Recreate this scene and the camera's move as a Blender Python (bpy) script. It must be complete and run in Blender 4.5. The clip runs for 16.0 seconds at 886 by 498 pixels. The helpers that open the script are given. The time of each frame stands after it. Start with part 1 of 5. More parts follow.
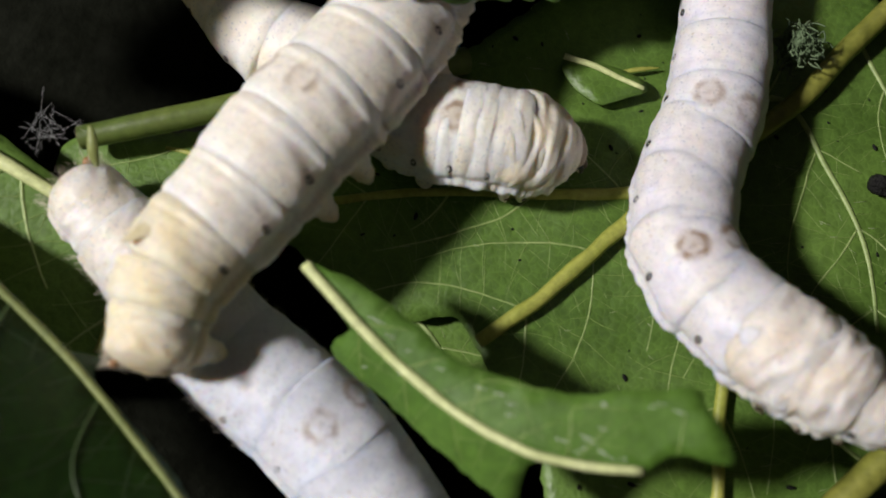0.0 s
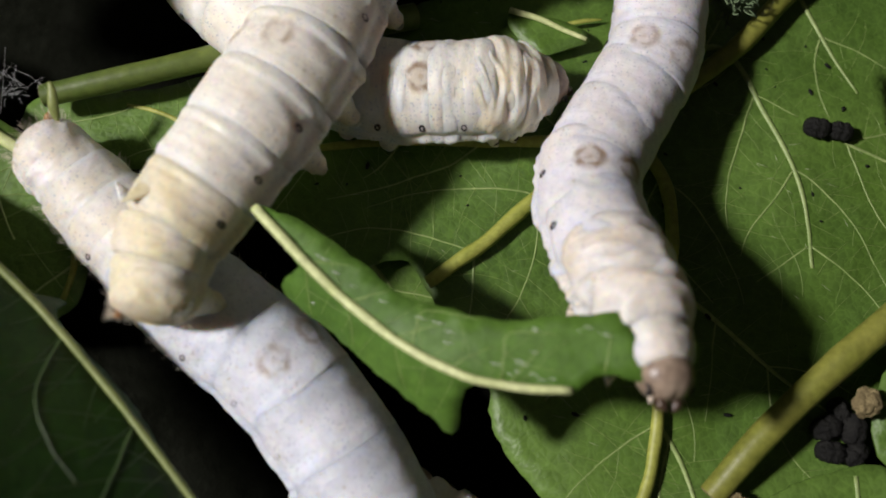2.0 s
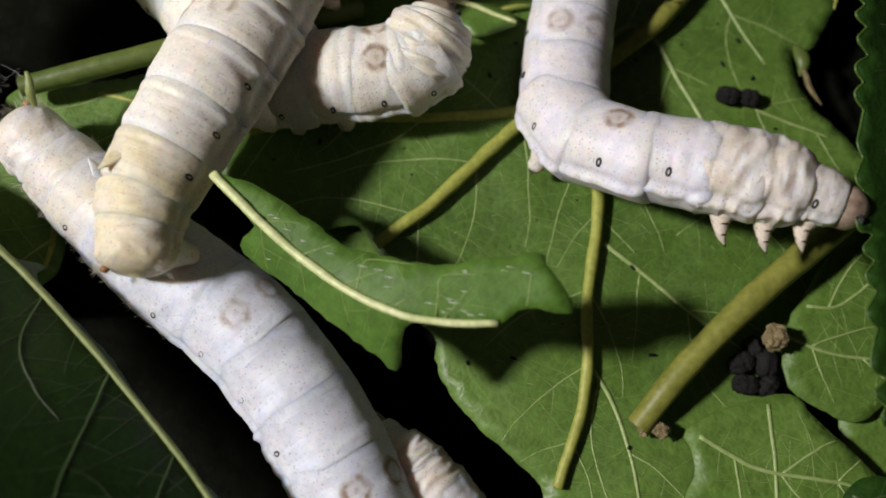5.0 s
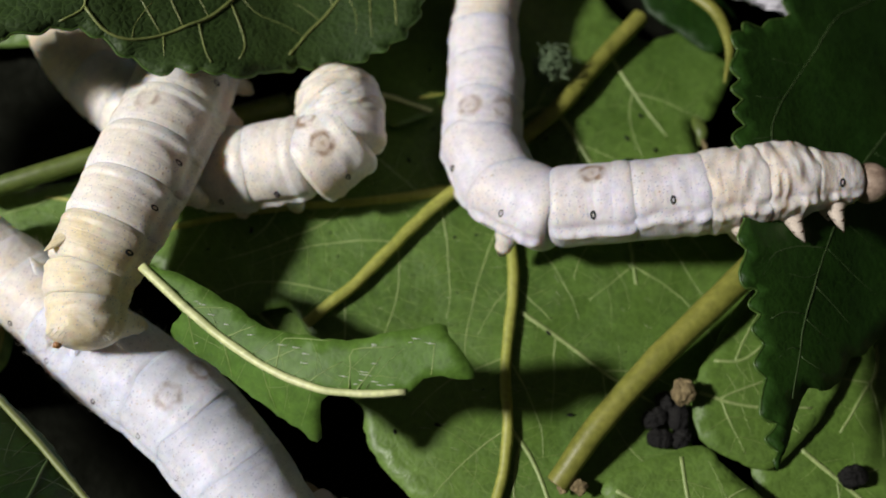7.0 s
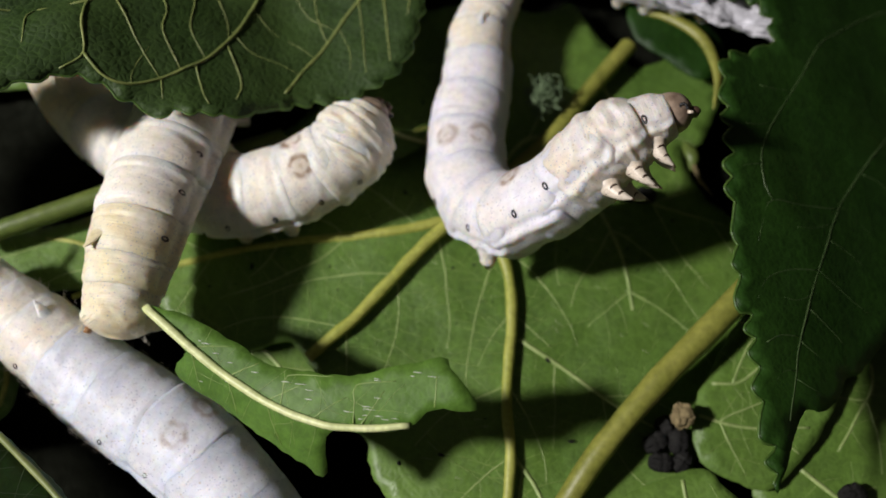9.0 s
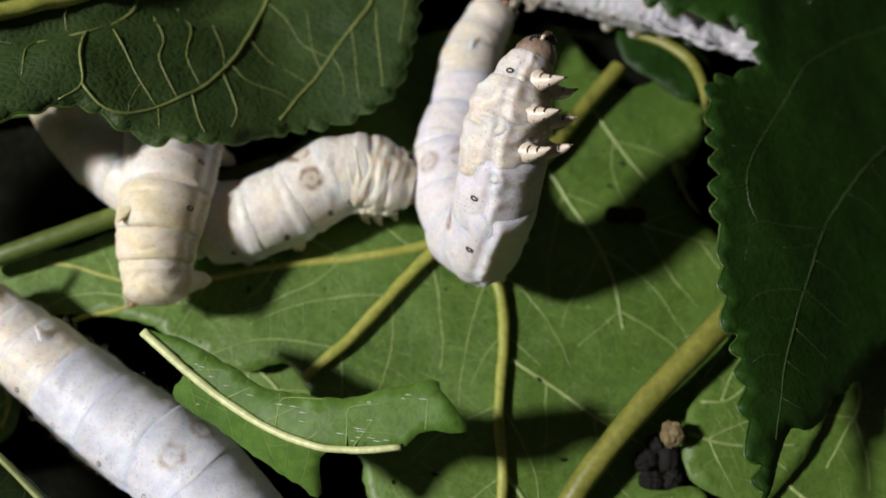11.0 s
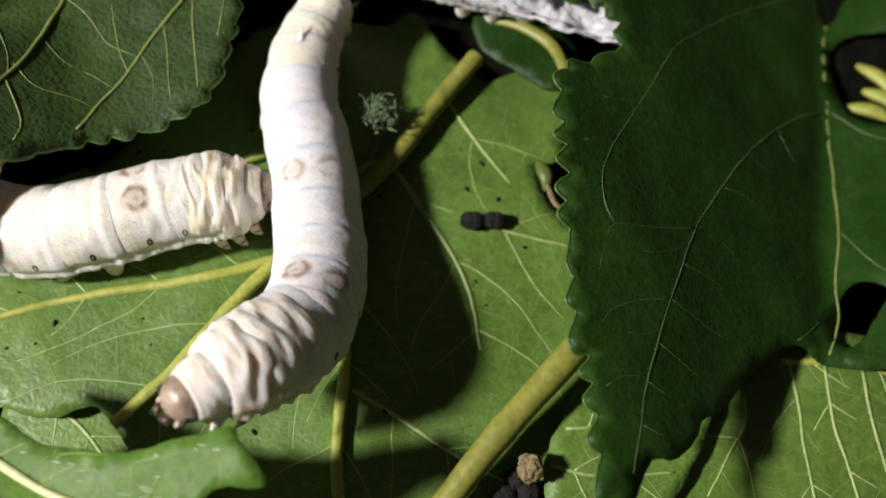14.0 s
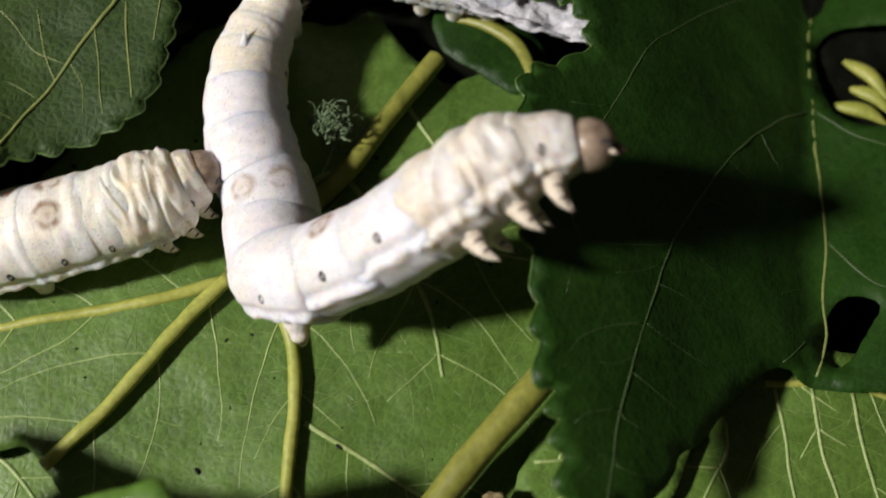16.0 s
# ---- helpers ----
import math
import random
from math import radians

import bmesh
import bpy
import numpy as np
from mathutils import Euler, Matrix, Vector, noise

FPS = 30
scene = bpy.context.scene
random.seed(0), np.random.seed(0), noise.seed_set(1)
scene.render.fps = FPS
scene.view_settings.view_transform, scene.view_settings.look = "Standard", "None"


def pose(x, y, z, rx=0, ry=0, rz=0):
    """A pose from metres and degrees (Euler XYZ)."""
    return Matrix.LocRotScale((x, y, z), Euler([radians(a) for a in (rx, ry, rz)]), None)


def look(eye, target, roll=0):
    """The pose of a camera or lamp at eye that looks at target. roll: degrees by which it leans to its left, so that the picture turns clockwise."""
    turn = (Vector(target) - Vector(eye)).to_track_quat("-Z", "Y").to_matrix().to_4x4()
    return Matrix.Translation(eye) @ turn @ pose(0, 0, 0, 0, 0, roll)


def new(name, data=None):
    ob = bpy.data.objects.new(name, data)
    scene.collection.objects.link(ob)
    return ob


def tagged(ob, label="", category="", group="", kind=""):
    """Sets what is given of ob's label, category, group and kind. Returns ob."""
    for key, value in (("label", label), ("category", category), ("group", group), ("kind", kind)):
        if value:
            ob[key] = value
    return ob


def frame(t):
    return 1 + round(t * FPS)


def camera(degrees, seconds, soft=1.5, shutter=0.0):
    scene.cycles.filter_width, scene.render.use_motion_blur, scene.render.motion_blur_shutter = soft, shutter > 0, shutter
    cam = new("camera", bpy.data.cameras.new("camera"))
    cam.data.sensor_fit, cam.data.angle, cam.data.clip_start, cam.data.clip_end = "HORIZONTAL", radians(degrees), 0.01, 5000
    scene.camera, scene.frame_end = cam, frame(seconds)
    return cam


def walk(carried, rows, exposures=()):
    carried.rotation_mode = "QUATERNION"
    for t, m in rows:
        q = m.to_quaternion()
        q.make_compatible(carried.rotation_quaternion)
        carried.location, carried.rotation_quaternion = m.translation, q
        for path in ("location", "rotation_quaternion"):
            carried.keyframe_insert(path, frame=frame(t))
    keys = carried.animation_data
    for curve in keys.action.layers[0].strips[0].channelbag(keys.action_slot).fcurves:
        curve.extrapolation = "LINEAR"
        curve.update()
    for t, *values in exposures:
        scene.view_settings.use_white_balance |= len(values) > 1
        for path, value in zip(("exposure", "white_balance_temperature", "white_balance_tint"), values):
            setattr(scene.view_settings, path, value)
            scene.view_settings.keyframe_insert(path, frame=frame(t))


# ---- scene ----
import functools

MM = 0.001


def mm(p):
    return Vector(p) * MM


cam = camera(51.15, 16.0, soft=1.7, shutter=0.5)
cam.data.dof.use_dof = True
cam.data.dof.focus_distance = 0.091
cam.data.dof.aperture_fstop = 18
# seconds, eye and target in millimetres, roll in degrees
PATH = [
    (0, (0.95, -11.56, 85.34), (-2.82, 6.71, -2.70), 11.31),
    (0.5, (2.42, -12.35, 85.17), (-0.88, 5.83, -2.91), 12.41),
    (1, (4.17, -12.49, 86.85), (0.53, 5.34, -1.29), 10.88),
    (1.5, (5.00, -13.22, 87.95), (1.88, 4.09, -0.31), 11.95),
    (2, (7.18, -13.89, 88.60), (3.74, 2.98, 0.27), 10.25),
    (2.5, (8.23, -14.54, 88.55), (5.24, 2.19, 0.17), 11.30),
    (3, (8.57, -16.34, 89.48), (5.57, 1.03, 1.22), 11.23),
    (3.5, (9.43, -17.34, 90.94), (5.72, -0.19, 2.66), 8.70),
    (6, (17.96, -19.68, 100.36), (15.01, 1.02, 12.82), 10.21),
    (6.5, (20.38, -18.20, 102.10), (15.71, 3.82, 14.95), 5.53),
    (7, (22.80, -17.76, 103.07), (16.90, 7.49, 16.89), 3.74),
    (7.5, (23.63, -16.96, 103.27), (18.90, 9.21, 17.29), 5.52),
    (8, (22.71, -17.28, 104.15), (18.47, 9.93, 18.47), 6.34),
    (8.5, (21.87, -17.08, 104.52), (16.75, 9.85, 18.80), 4.61),
    (11, (23.21, -15.47, 107.35), (16.69, 12.00, 21.89), 1.61),
    (11.5, (23.48, -15.04, 107.48), (16.52, 13.39, 22.37), 1.45),
    (12, (23.71, -12.69, 106.62), (18.62, 16.05, 21.48), 5.14),
    (12.5, (26.64, -10.73, 107.57), (21.23, 18.98, 22.79), 4.23),
    (13, (29.75, -8.72, 106.23), (24.75, 20.96, 21.41), 4.24),
    (13.5, (33.01, -7.44, 102.74), (28.22, 21.50, 17.66), 3.78),
    (14, (36.66, -6.60, 96.26), (32.67, 21.48, 10.85), 4.19),
    (14.5, (36.47, -5.21, 92.01), (32.83, 20.82, 5.93), 3.87),
    (15, (35.39, -5.69, 89.37), (31.71, 19.19, 2.95), 3.42),
    (15.5, (37.34, -2.70, 89.75), (33.99, 22.07, 3.29), 4.17),
    (16, (38.88, -0.49, 90.50), (36.07, 26.41, 4.66), 5.43),
]
walk(cam, [(t, look(mm(eye), mm(target), roll)) for t, eye, target, roll in PATH], exposures=[(0.0, 0.06, 6500, 13), (3.5, 0.0, 6500, 13), (6.0, 0.06, 6500, 13), (7.3, 0.1, 6500, 13), (8.0, 0.06, 6500, 13), (8.5, 0.13, 6500, 13), (11.0, 0.14, 6500, 12), (12.5, 0.14, 6500, 12), (13.0, 0.28, 6680, 11), (13.5, 0.46, 6680, 11), (14.2, 0.74, 6680, 11), (14.5, 0.74, 6680, 11), (15.0, 1.0, 6680, 11), (15.5, 0.6, 6680, 11), (16.0, 0.4, 6680, 11)])

# ---- light: one hand torch from the side, a night room around ----
world = bpy.data.worlds.new("night_room")
world.use_nodes = True
world.node_tree.nodes["Background"].inputs["Color"].default_value = (1.0, 0.90, 0.74, 1)
world.node_tree.nodes["Background"].inputs["Strength"].default_value = 0.025
scene.world = world
torch = new("torch_light", bpy.data.lights.new("torch_light", "SPOT"))
torch.data.energy = 12.0
torch.data.color = (1.0, 0.965, 0.93)
torch.data.spot_size = radians(65)
torch.data.spot_blend = 0.6
torch.data.shadow_soft_size = 0.023
torch.matrix_world = look(mm((-315, -105, 355)), mm((14, 14, 4)))


# ---- materials ----
def material(name):
    m = bpy.data.materials.new(name)
    m.use_nodes = True
    return m, m.node_tree, m.node_tree.nodes["Principled BSDF"]


def link(tree, a, out, b, inp):
    tree.links.new(a.outputs[out], b.inputs[inp])


def add(tree, kind, **values):
    n = tree.nodes.new(kind)
    for key, v in values.items():
        n.inputs[key.replace("_", " ")].default_value = v
    return n


def noise_node(tree, co, scale, detail=4.0, rough=0.55):
    n = add(tree, "ShaderNodeTexNoise", Scale=scale, Detail=detail, Roughness=rough)
    tree.links.new(co, n.inputs["Vector"])
    return n.outputs["Fac"]


def ramp(tree, fac, stops):
    n = tree.nodes.new("ShaderNodeValToRGB")
    while len(n.color_ramp.elements) < len(stops):
        n.color_ramp.elements.new(0.5)
    for e, (at, c) in zip(n.color_ramp.elements, stops):
        e.position, e.color = at, (*c, 1) if len(c) == 3 else c
    tree.links.new(fac, n.inputs["Fac"])
    return n.outputs["Color"]


def mix(tree, fac, a, b, blend="MIX"):
    n = tree.nodes.new("ShaderNodeMix")
    n.data_type, n.blend_type = "RGBA", blend
    for socket, v in ((n.inputs[0], fac), (n.inputs[6], a), (n.inputs[7], b)):
        if isinstance(v, bpy.types.NodeSocket):
            tree.links.new(v, socket)
        else:
            socket.default_value = v if isinstance(v, float) else (*v, 1)
    return n.outputs[2]


def bump(tree, bsdf, height, strength, distance):
    n = add(tree, "ShaderNodeBump", Strength=strength, Distance=distance)
    tree.links.new(height, n.inputs["Height"])
    for old in list(bsdf.inputs["Normal"].links):
        tree.links.new(old.from_socket, n.inputs["Normal"])
    tree.links.new(n.outputs["Normal"], bsdf.inputs["Normal"])


def coords(tree):
    return tree.nodes.new("ShaderNodeTexCoord").outputs["Object"]


def voronoi(tree, co, scale, feature="F1", out="Distance", rand=1.0):
    n = add(tree, "ShaderNodeTexVoronoi", Scale=scale, Randomness=rand)
    n.feature = feature
    tree.links.new(co, n.inputs["Vector"])
    return n.outputs[out]


def skin_material(name, pale, warm, mark=None, creased=1.0, clear=0.4):
    """Silkworm skin: chalk white, tiny blue-grey dots, warm blotches, a clearer grey zone at the rear of each ring, fine creases round the body."""
    m, tree, b = material(name)
    co = coords(tree)
    blotch = ramp(tree, noise_node(tree, co, 150, 3), [(0.38, (0, 0, 0)), (0.66, (1, 1, 1))])
    col = mix(tree, blotch, pale, warm)
    split = tree.nodes.new("ShaderNodeSeparateXYZ")
    tree.links.new(co, split.inputs[0])
    zone = add(tree, "ShaderNodeMath")
    zone.operation = "MULTIPLY_ADD"
    tree.links.new(noise_node(tree, co, 260, 3), zone.inputs[0])
    zone.inputs[1].default_value = 3.0 * MM
    tree.links.new(split.outputs["Y"], zone.inputs[2])
    scaled = add(tree, "ShaderNodeMath")
    scaled.operation = "MULTIPLY_ADD"
    tree.links.new(zone.outputs[0], scaled.inputs[0])
    scaled.inputs[1].default_value = 1 / (8 * MM)
    scaled.inputs[2].default_value = 0.32
    grey = ramp(tree, scaled.outputs[0], [(0.10, (clear,) * 3), (0.34, (clear * 0.8,) * 3), (0.50, (0, 0, 0))])
    col = mix(tree, grey, col, (0.53, 0.55, 0.62))
    cloud = ramp(tree, noise_node(tree, co, 1100, 4, 0.65), [(0.30, (0.88, 0.88, 0.89)), (0.62, (1.04, 1.04, 1.03))])
    col = mix(tree, 1.0, col, cloud, "MULTIPLY")
    patch = ramp(tree, noise_node(tree, co, 330, 4, 0.7), [(0.30, (0, 0, 0)), (0.50, (1, 1, 1))])
    dots = ramp(tree, voronoi(tree, co, 2700), [(0.13, (1, 1, 1)), (0.26, (0, 0, 0))])
    dotted = mix(tree, 1.0, dots, patch, "MULTIPLY")
    faint = mix(tree, 1.0, dotted, (0.75, 0.75, 0.75), "MULTIPLY")
    col = mix(tree, faint, col, (0.26, 0.29, 0.42))
    freckle = ramp(tree, voronoi(tree, co, 1150), [(0.07, (0.7, 0.7, 0.7)), (0.16, (0, 0, 0))])
    few = ramp(tree, noise_node(tree, co, 210, 3), [(0.50, (0, 0, 0)), (0.60, (1, 1, 1))])
    col = mix(tree, mix(tree, 1.0, freckle, few, "MULTIPLY"), col, (0.40, 0.27, 0.15))
    if mark:
        # pairs of brown crescents on the back
        gap = ramp(tree, noise_node(tree, co, 620, 3), [(0.34, (0.12, 0.12, 0.12)), (0.58, (1, 1, 1))])
        for side in (-1, 1):
            off = add(tree, "ShaderNodeVectorMath")
            off.operation = "SUBTRACT"
            tree.links.new(co, off.inputs[0])
            off.inputs[1].default_value = (side * mark[0] * MM, mark[1] * MM, mark[2] * MM)
            ln = tree.nodes.new("ShaderNodeVectorMath")
            ln.operation = "LENGTH"
            tree.links.new(off.outputs[0], ln.inputs[0])
            wob = add(tree, "ShaderNodeMath")
            wob.operation = "MULTIPLY_ADD"
            tree.links.new(noise_node(tree, co, 900, 3), wob.inputs[0])
            wob.inputs[1].default_value = 0.9 * MM
            tree.links.new(ln.outputs["Value"], wob.inputs[2])
            k = tree.nodes.new("ShaderNodeMath")
            k.operation = "MULTIPLY"
            tree.links.new(wob.outputs[0], k.inputs[0])
            k.inputs[1].default_value = 1 / (2.9 * MM)
            s = mark[3]
            ring = ramp(tree, k.outputs[0], [(0.0, (0.5 * s,) * 3), (0.2, (0.6 * s,) * 3), (0.28, (0.34 * s,) * 3), (0.40, (0.38 * s,) * 3), (0.50, (0.95 * s,) * 3), (0.58, (0.8 * s,) * 3), (0.74, (0, 0, 0))])
            ring = mix(tree, 1.0, ring, gap, "MULTIPLY")
            col = mix(tree, ring, col, (0.24, 0.155, 0.095))
    tree.links.new(col, b.inputs["Base Color"])
    b.inputs["Roughness"].default_value = 0.47
    b.inputs["Specular IOR Level"].default_value = 0.38
    b.inputs["Subsurface Weight"].default_value = 0.6
    b.inputs["Subsurface Radius"].default_value = (1.0, 0.66, 0.36)
    b.inputs["Subsurface Scale"].default_value = 2.0 * MM
    squash = tree.nodes.new("ShaderNodeMapping")
    squash.inputs["Scale"].default_value = (0.28, 3.6, 0.28)
    tree.links.new(co, squash.inputs["Vector"])
    bump(tree, b, noise_node(tree, squash.outputs[0], 520, 5, 0.6), 0.5, 0.18 * creased * MM)
    bump(tree, b, noise_node(tree, co, 500, 4, 0.6), 0.5, 0.22 * creased * MM)
    bump(tree, b, noise_node(tree, co, 2600, 3), 0.3, 0.08 * MM)
    return m


def leaf_material(name, deep, light, rough, blister, gloss=0.5, relief=1.0, netting=0.10):
    """Leaf blade: two greens at two scales, a net of finest veins, soft relief between them, some light through."""
    m, tree, b = material(name)
    co = coords(tree)
    col = mix(tree, ramp(tree, noise_node(tree, co, 70, 4), [(0.3, (0, 0, 0)), (0.7, (1, 1, 1))]), deep, light)
    grain = ramp(tree, noise_node(tree, co, 900, 4), [(0.3, (0.78, 0.78, 0.78)), (0.7, (1.16, 1.16, 1.16))])
    col = mix(tree, 1.0, col, grain, "MULTIPLY")
    broad = ramp(tree, noise_node(tree, co, 26, 5, 0.6), [(0.32, (0.76, 0.80, 0.80)), (0.66, (1.10, 1.08, 1.06))])
    col = mix(tree, 1.0, col, broad, "MULTIPLY")
    warp = tree.nodes.new("ShaderNodeVectorMath")
    warp.operation = "MULTIPLY_ADD"
    wn = add(tree, "ShaderNodeTexNoise", Scale=300.0, Detail=2.0)
    tree.links.new(co, wn.inputs["Vector"])
    tree.links.new(wn.outputs["Color"], warp.inputs[0])
    warp.inputs[1].default_value = (1.4 * MM,) * 3
    tree.links.new(co, warp.inputs[2])
    net = voronoi(tree, warp.outputs[0], 1250, "DISTANCE_TO_EDGE")
    line = ramp(tree, net, [(0.0, (1, 1, 1)), (0.07, (0, 0, 0))])
    line = mix(tree, 1.0, line, (netting,) * 3, "MULTIPLY")
    col = mix(tree, line, col, tuple(min(1, c * 2.2) for c in light))
    spot = ramp(tree, noise_node(tree, co, 330, 5, 0.7), [(0.68, (0, 0, 0)), (0.76, (1, 1, 1))])
    spot = mix(tree, 1.0, spot, (0.5, 0.5, 0.5), "MULTIPLY")
    col = mix(tree, spot, col, tuple(c * 0.45 for c in deep))
    tree.links.new(col, b.inputs["Base Color"])
    b.inputs["Specular IOR Level"].default_value = gloss
    r = ramp(tree, noise_node(tree, co, 240, 3), [(0.3, (rough - 0.08,) * 3), (0.7, (rough + 0.1,) * 3)])
    tree.links.new(r, b.inputs["Roughness"])
    bump(tree, b, net, blister, 0.3 * MM)
    bump(tree, b, noise_node(tree, co, 140, 4), 0.5, 2.0 * relief * MM)
    bump(tree, b, noise_node(tree, co, 2200, 3), 0.2, 0.1 * MM)
    thru = tree.nodes.new("ShaderNodeBsdfTranslucent")
    tree.links.new(col, thru.inputs["Color"])
    mixer = tree.nodes.new("ShaderNodeMixShader")
    mixer.inputs[0].default_value = 0.12
    tree.links.new(b.outputs[0], mixer.inputs[1])
    tree.links.new(thru.outputs[0], mixer.inputs[2])
    tree.links.new(mixer.outputs[0], tree.nodes["Material Output"].inputs["Surface"])
    return m


def plain_material(name, a, b_col, scale, rough, relief=0.3, depth=0.2, gloss=0.5):
    """Stems, litter, droppings: two tones over noise with relief."""
    m, tree, b = material(name)
    co = coords(tree)
    col = mix(tree, ramp(tree, noise_node(tree, co, scale, 5, 0.65), [(0.32, (0, 0, 0)), (0.68, (1, 1, 1))]), a, b_col)
    fine = ramp(tree, noise_node(tree, co, scale * 7, 3), [(0.3, (0.8, 0.8, 0.8)), (0.7, (1.15, 1.15, 1.15))])
    tree.links.new(mix(tree, 1.0, col, fine, "MULTIPLY"), b.inputs["Base Color"])
    b.inputs["Roughness"].default_value = rough
    b.inputs["Specular IOR Level"].default_value = gloss
    bump(tree, b, noise_node(tree, co, scale * 2.5, 5, 0.6), relief, depth * MM)
    return m


# pale and warm colour of the body, of the folded neck and of the tail, and how clear the skin is
TONES = {
    "white": ((0.70, 0.69, 0.75), (0.72, 0.68, 0.65), (0.71, 0.68, 0.66), (0.70, 0.61, 0.50), (0.715, 0.69, 0.67), (0.70, 0.62, 0.45), 0.15),
    "cream": ((0.76, 0.74, 0.71), (0.74, 0.68, 0.56), (0.74, 0.70, 0.62), (0.71, 0.61, 0.44), (0.71, 0.66, 0.56), (0.66, 0.57, 0.33), 0.07),
    "bluish": ((0.66, 0.69, 0.78), (0.69, 0.69, 0.73), (0.71, 0.69, 0.69), (0.71, 0.61, 0.49), (0.72, 0.70, 0.69), (0.70, 0.63, 0.50), 0.75),
}


@functools.lru_cache(None)
def skin(tone, where, girth=0.0):
    pale, warm, neck, neck_warm, tail, tail_warm, clear = TONES[tone]
    if where == "neck":
        return skin_material("silkworm_skin_folded", neck, neck_warm, creased=1.3, clear=0.0)
    if where == "tail":
        return skin_material("silkworm_skin_tail", tail, tail_warm, creased=1.4, clear=clear * 0.3)
    if where == "body":
        return skin_material("silkworm_skin", pale, warm, clear=clear)
    return skin_material("silkworm_skin_crescents", pale, warm, (girth * 0.42, 0.1, girth * 0.88, 1.0 if where == "bold" else 0.65), clear=clear * 0.5)


HEAD_SKIN = plain_material("head_capsule", (0.15, 0.10, 0.07), (0.42, 0.33, 0.25), 330, 0.38, 0.4, 0.15)
DARK_HORN = plain_material("dark_horn", (0.03, 0.02, 0.015), (0.10, 0.06, 0.04), 900, 0.3)
SPIRACLE = plain_material("spiracle_black", (0.012, 0.012, 0.014), (0.03, 0.03, 0.032), 1500, 0.45)
SPIRACLE_IN = plain_material("spiracle_centre", (0.25, 0.24, 0.24), (0.35, 0.33, 0.32), 1500, 0.5)
LEG_SKIN = plain_material("leg_skin", (0.62, 0.52, 0.40), (0.75, 0.68, 0.58), 700, 0.35, 0.4, 0.15)
UNDERSIDE = leaf_material("leaf_underside", (0.074, 0.146, 0.021), (0.122, 0.216, 0.038), 0.48, 0.20, 0.5, 0.5, 0.14)
UPPERSIDE = leaf_material("leaf_upper_side", (0.0125, 0.042, 0.005), (0.021, 0.062, 0.008), 0.48, 0.18, 0.26, 0.35, 0.18)
# Darkened copy of UNDERSIDE: the curled leaf's shade is put into its colour.
SHADED_UNDERSIDE = leaf_material("shaded_leaf_underside", (0.022, 0.048, 0.010), (0.040, 0.074, 0.016), 0.58, 0.4, 0.35, 0.45, 0.30)
STRIP_GREEN = leaf_material("fresh_leaf_strip", (0.068, 0.150, 0.018), (0.100, 0.195, 0.030), 0.58, 0.10, 0.3, 0.3)
VEIN = plain_material("leaf_vein", (0.21, 0.30, 0.09), (0.32, 0.40, 0.15), 300, 0.5, 0.3, 0.1)
MIDRIB = plain_material("pale_midrib", (0.50, 0.56, 0.24), (0.62, 0.66, 0.34), 260, 0.45, 0.3, 0.1)
MAIN_VEIN = plain_material("yellow_green_vein", (0.25, 0.28, 0.045), (0.36, 0.37, 0.08), 240, 0.5, 0.35, 0.15)
DARK_VEIN = plain_material("dull_vein", (0.036, 0.070, 0.020), (0.060, 0.098, 0.032), 300, 0.5, 0.3, 0.1)
FINE_VEIN = plain_material("fine_vein", (0.145, 0.225, 0.052), (0.21, 0.295, 0.080), 300, 0.5, 0.3, 0.05)
STEM = plain_material("green_stem", (0.15, 0.165, 0.026), (0.26, 0.26, 0.052), 160, 0.45, 0.4, 0.25)
GREEN_STEM = plain_material("fresh_green_stem", (0.065, 0.105, 0.02), (0.115, 0.15, 0.03), 160, 0.45, 0.4, 0.25)
FRASS = plain_material("dropping_black", (0.004, 0.004, 0.004), (0.014, 0.014, 0.012), 900, 0.75, 1.0, 0.35, 0.25)
CRUMB = plain_material("dry_brown_crumb", (0.09, 0.065, 0.025), (0.34, 0.27, 0.13), 1100, 0.8, 0.9, 0.4)
DRY_LEAF = plain_material("dry_grey_leaf", (0.28, 0.28, 0.30), (0.62, 0.62, 0.66), 350, 0.6, 0.8, 0.4)
# Paler green paints the light that a toothed leaf edge catches.
LIT_RIM = plain_material("lit_leaf_rim", (0.035, 0.085, 0.012), (0.07, 0.13, 0.022), 300, 0.45, 0.3, 0.05)
RIB = plain_material("dull_yellow_rib", (0.13, 0.17, 0.045), (0.21, 0.24, 0.07), 260, 0.5, 0.35, 0.12)
HORN = plain_material("yellow_horn", (0.60, 0.52, 0.30), (0.70, 0.63, 0.46), 500, 0.4, 0.4, 0.15)
ANAL_SPOT = plain_material("brown_tail_spot", (0.20, 0.09, 0.03), (0.34, 0.17, 0.06), 900, 0.3)
WEB = plain_material("silk_thread", (0.6, 0.6, 0.6), (0.8, 0.8, 0.78), 900, 0.4)
FINE_SILK = plain_material("dried_silk", (0.22, 0.28, 0.12), (0.42, 0.46, 0.30), 900, 0.45)
HAIR = plain_material("body_hair", (0.74, 0.67, 0.52), (0.82, 0.77, 0.66), 900, 0.4)
LUMP = plain_material("tangled_green_lump", (0.07, 0.12, 0.05), (0.15, 0.21, 0.11), 800, 0.7, 0.9, 0.3)
# Near black: the deep shade between the leaves is put into this colour.
SHADED_LITTER = plain_material("shade_black_litter", (0.004, 0.0045, 0.003), (0.010, 0.011, 0.008), 120, 0.9, 0.8, 1.0, 0.0)


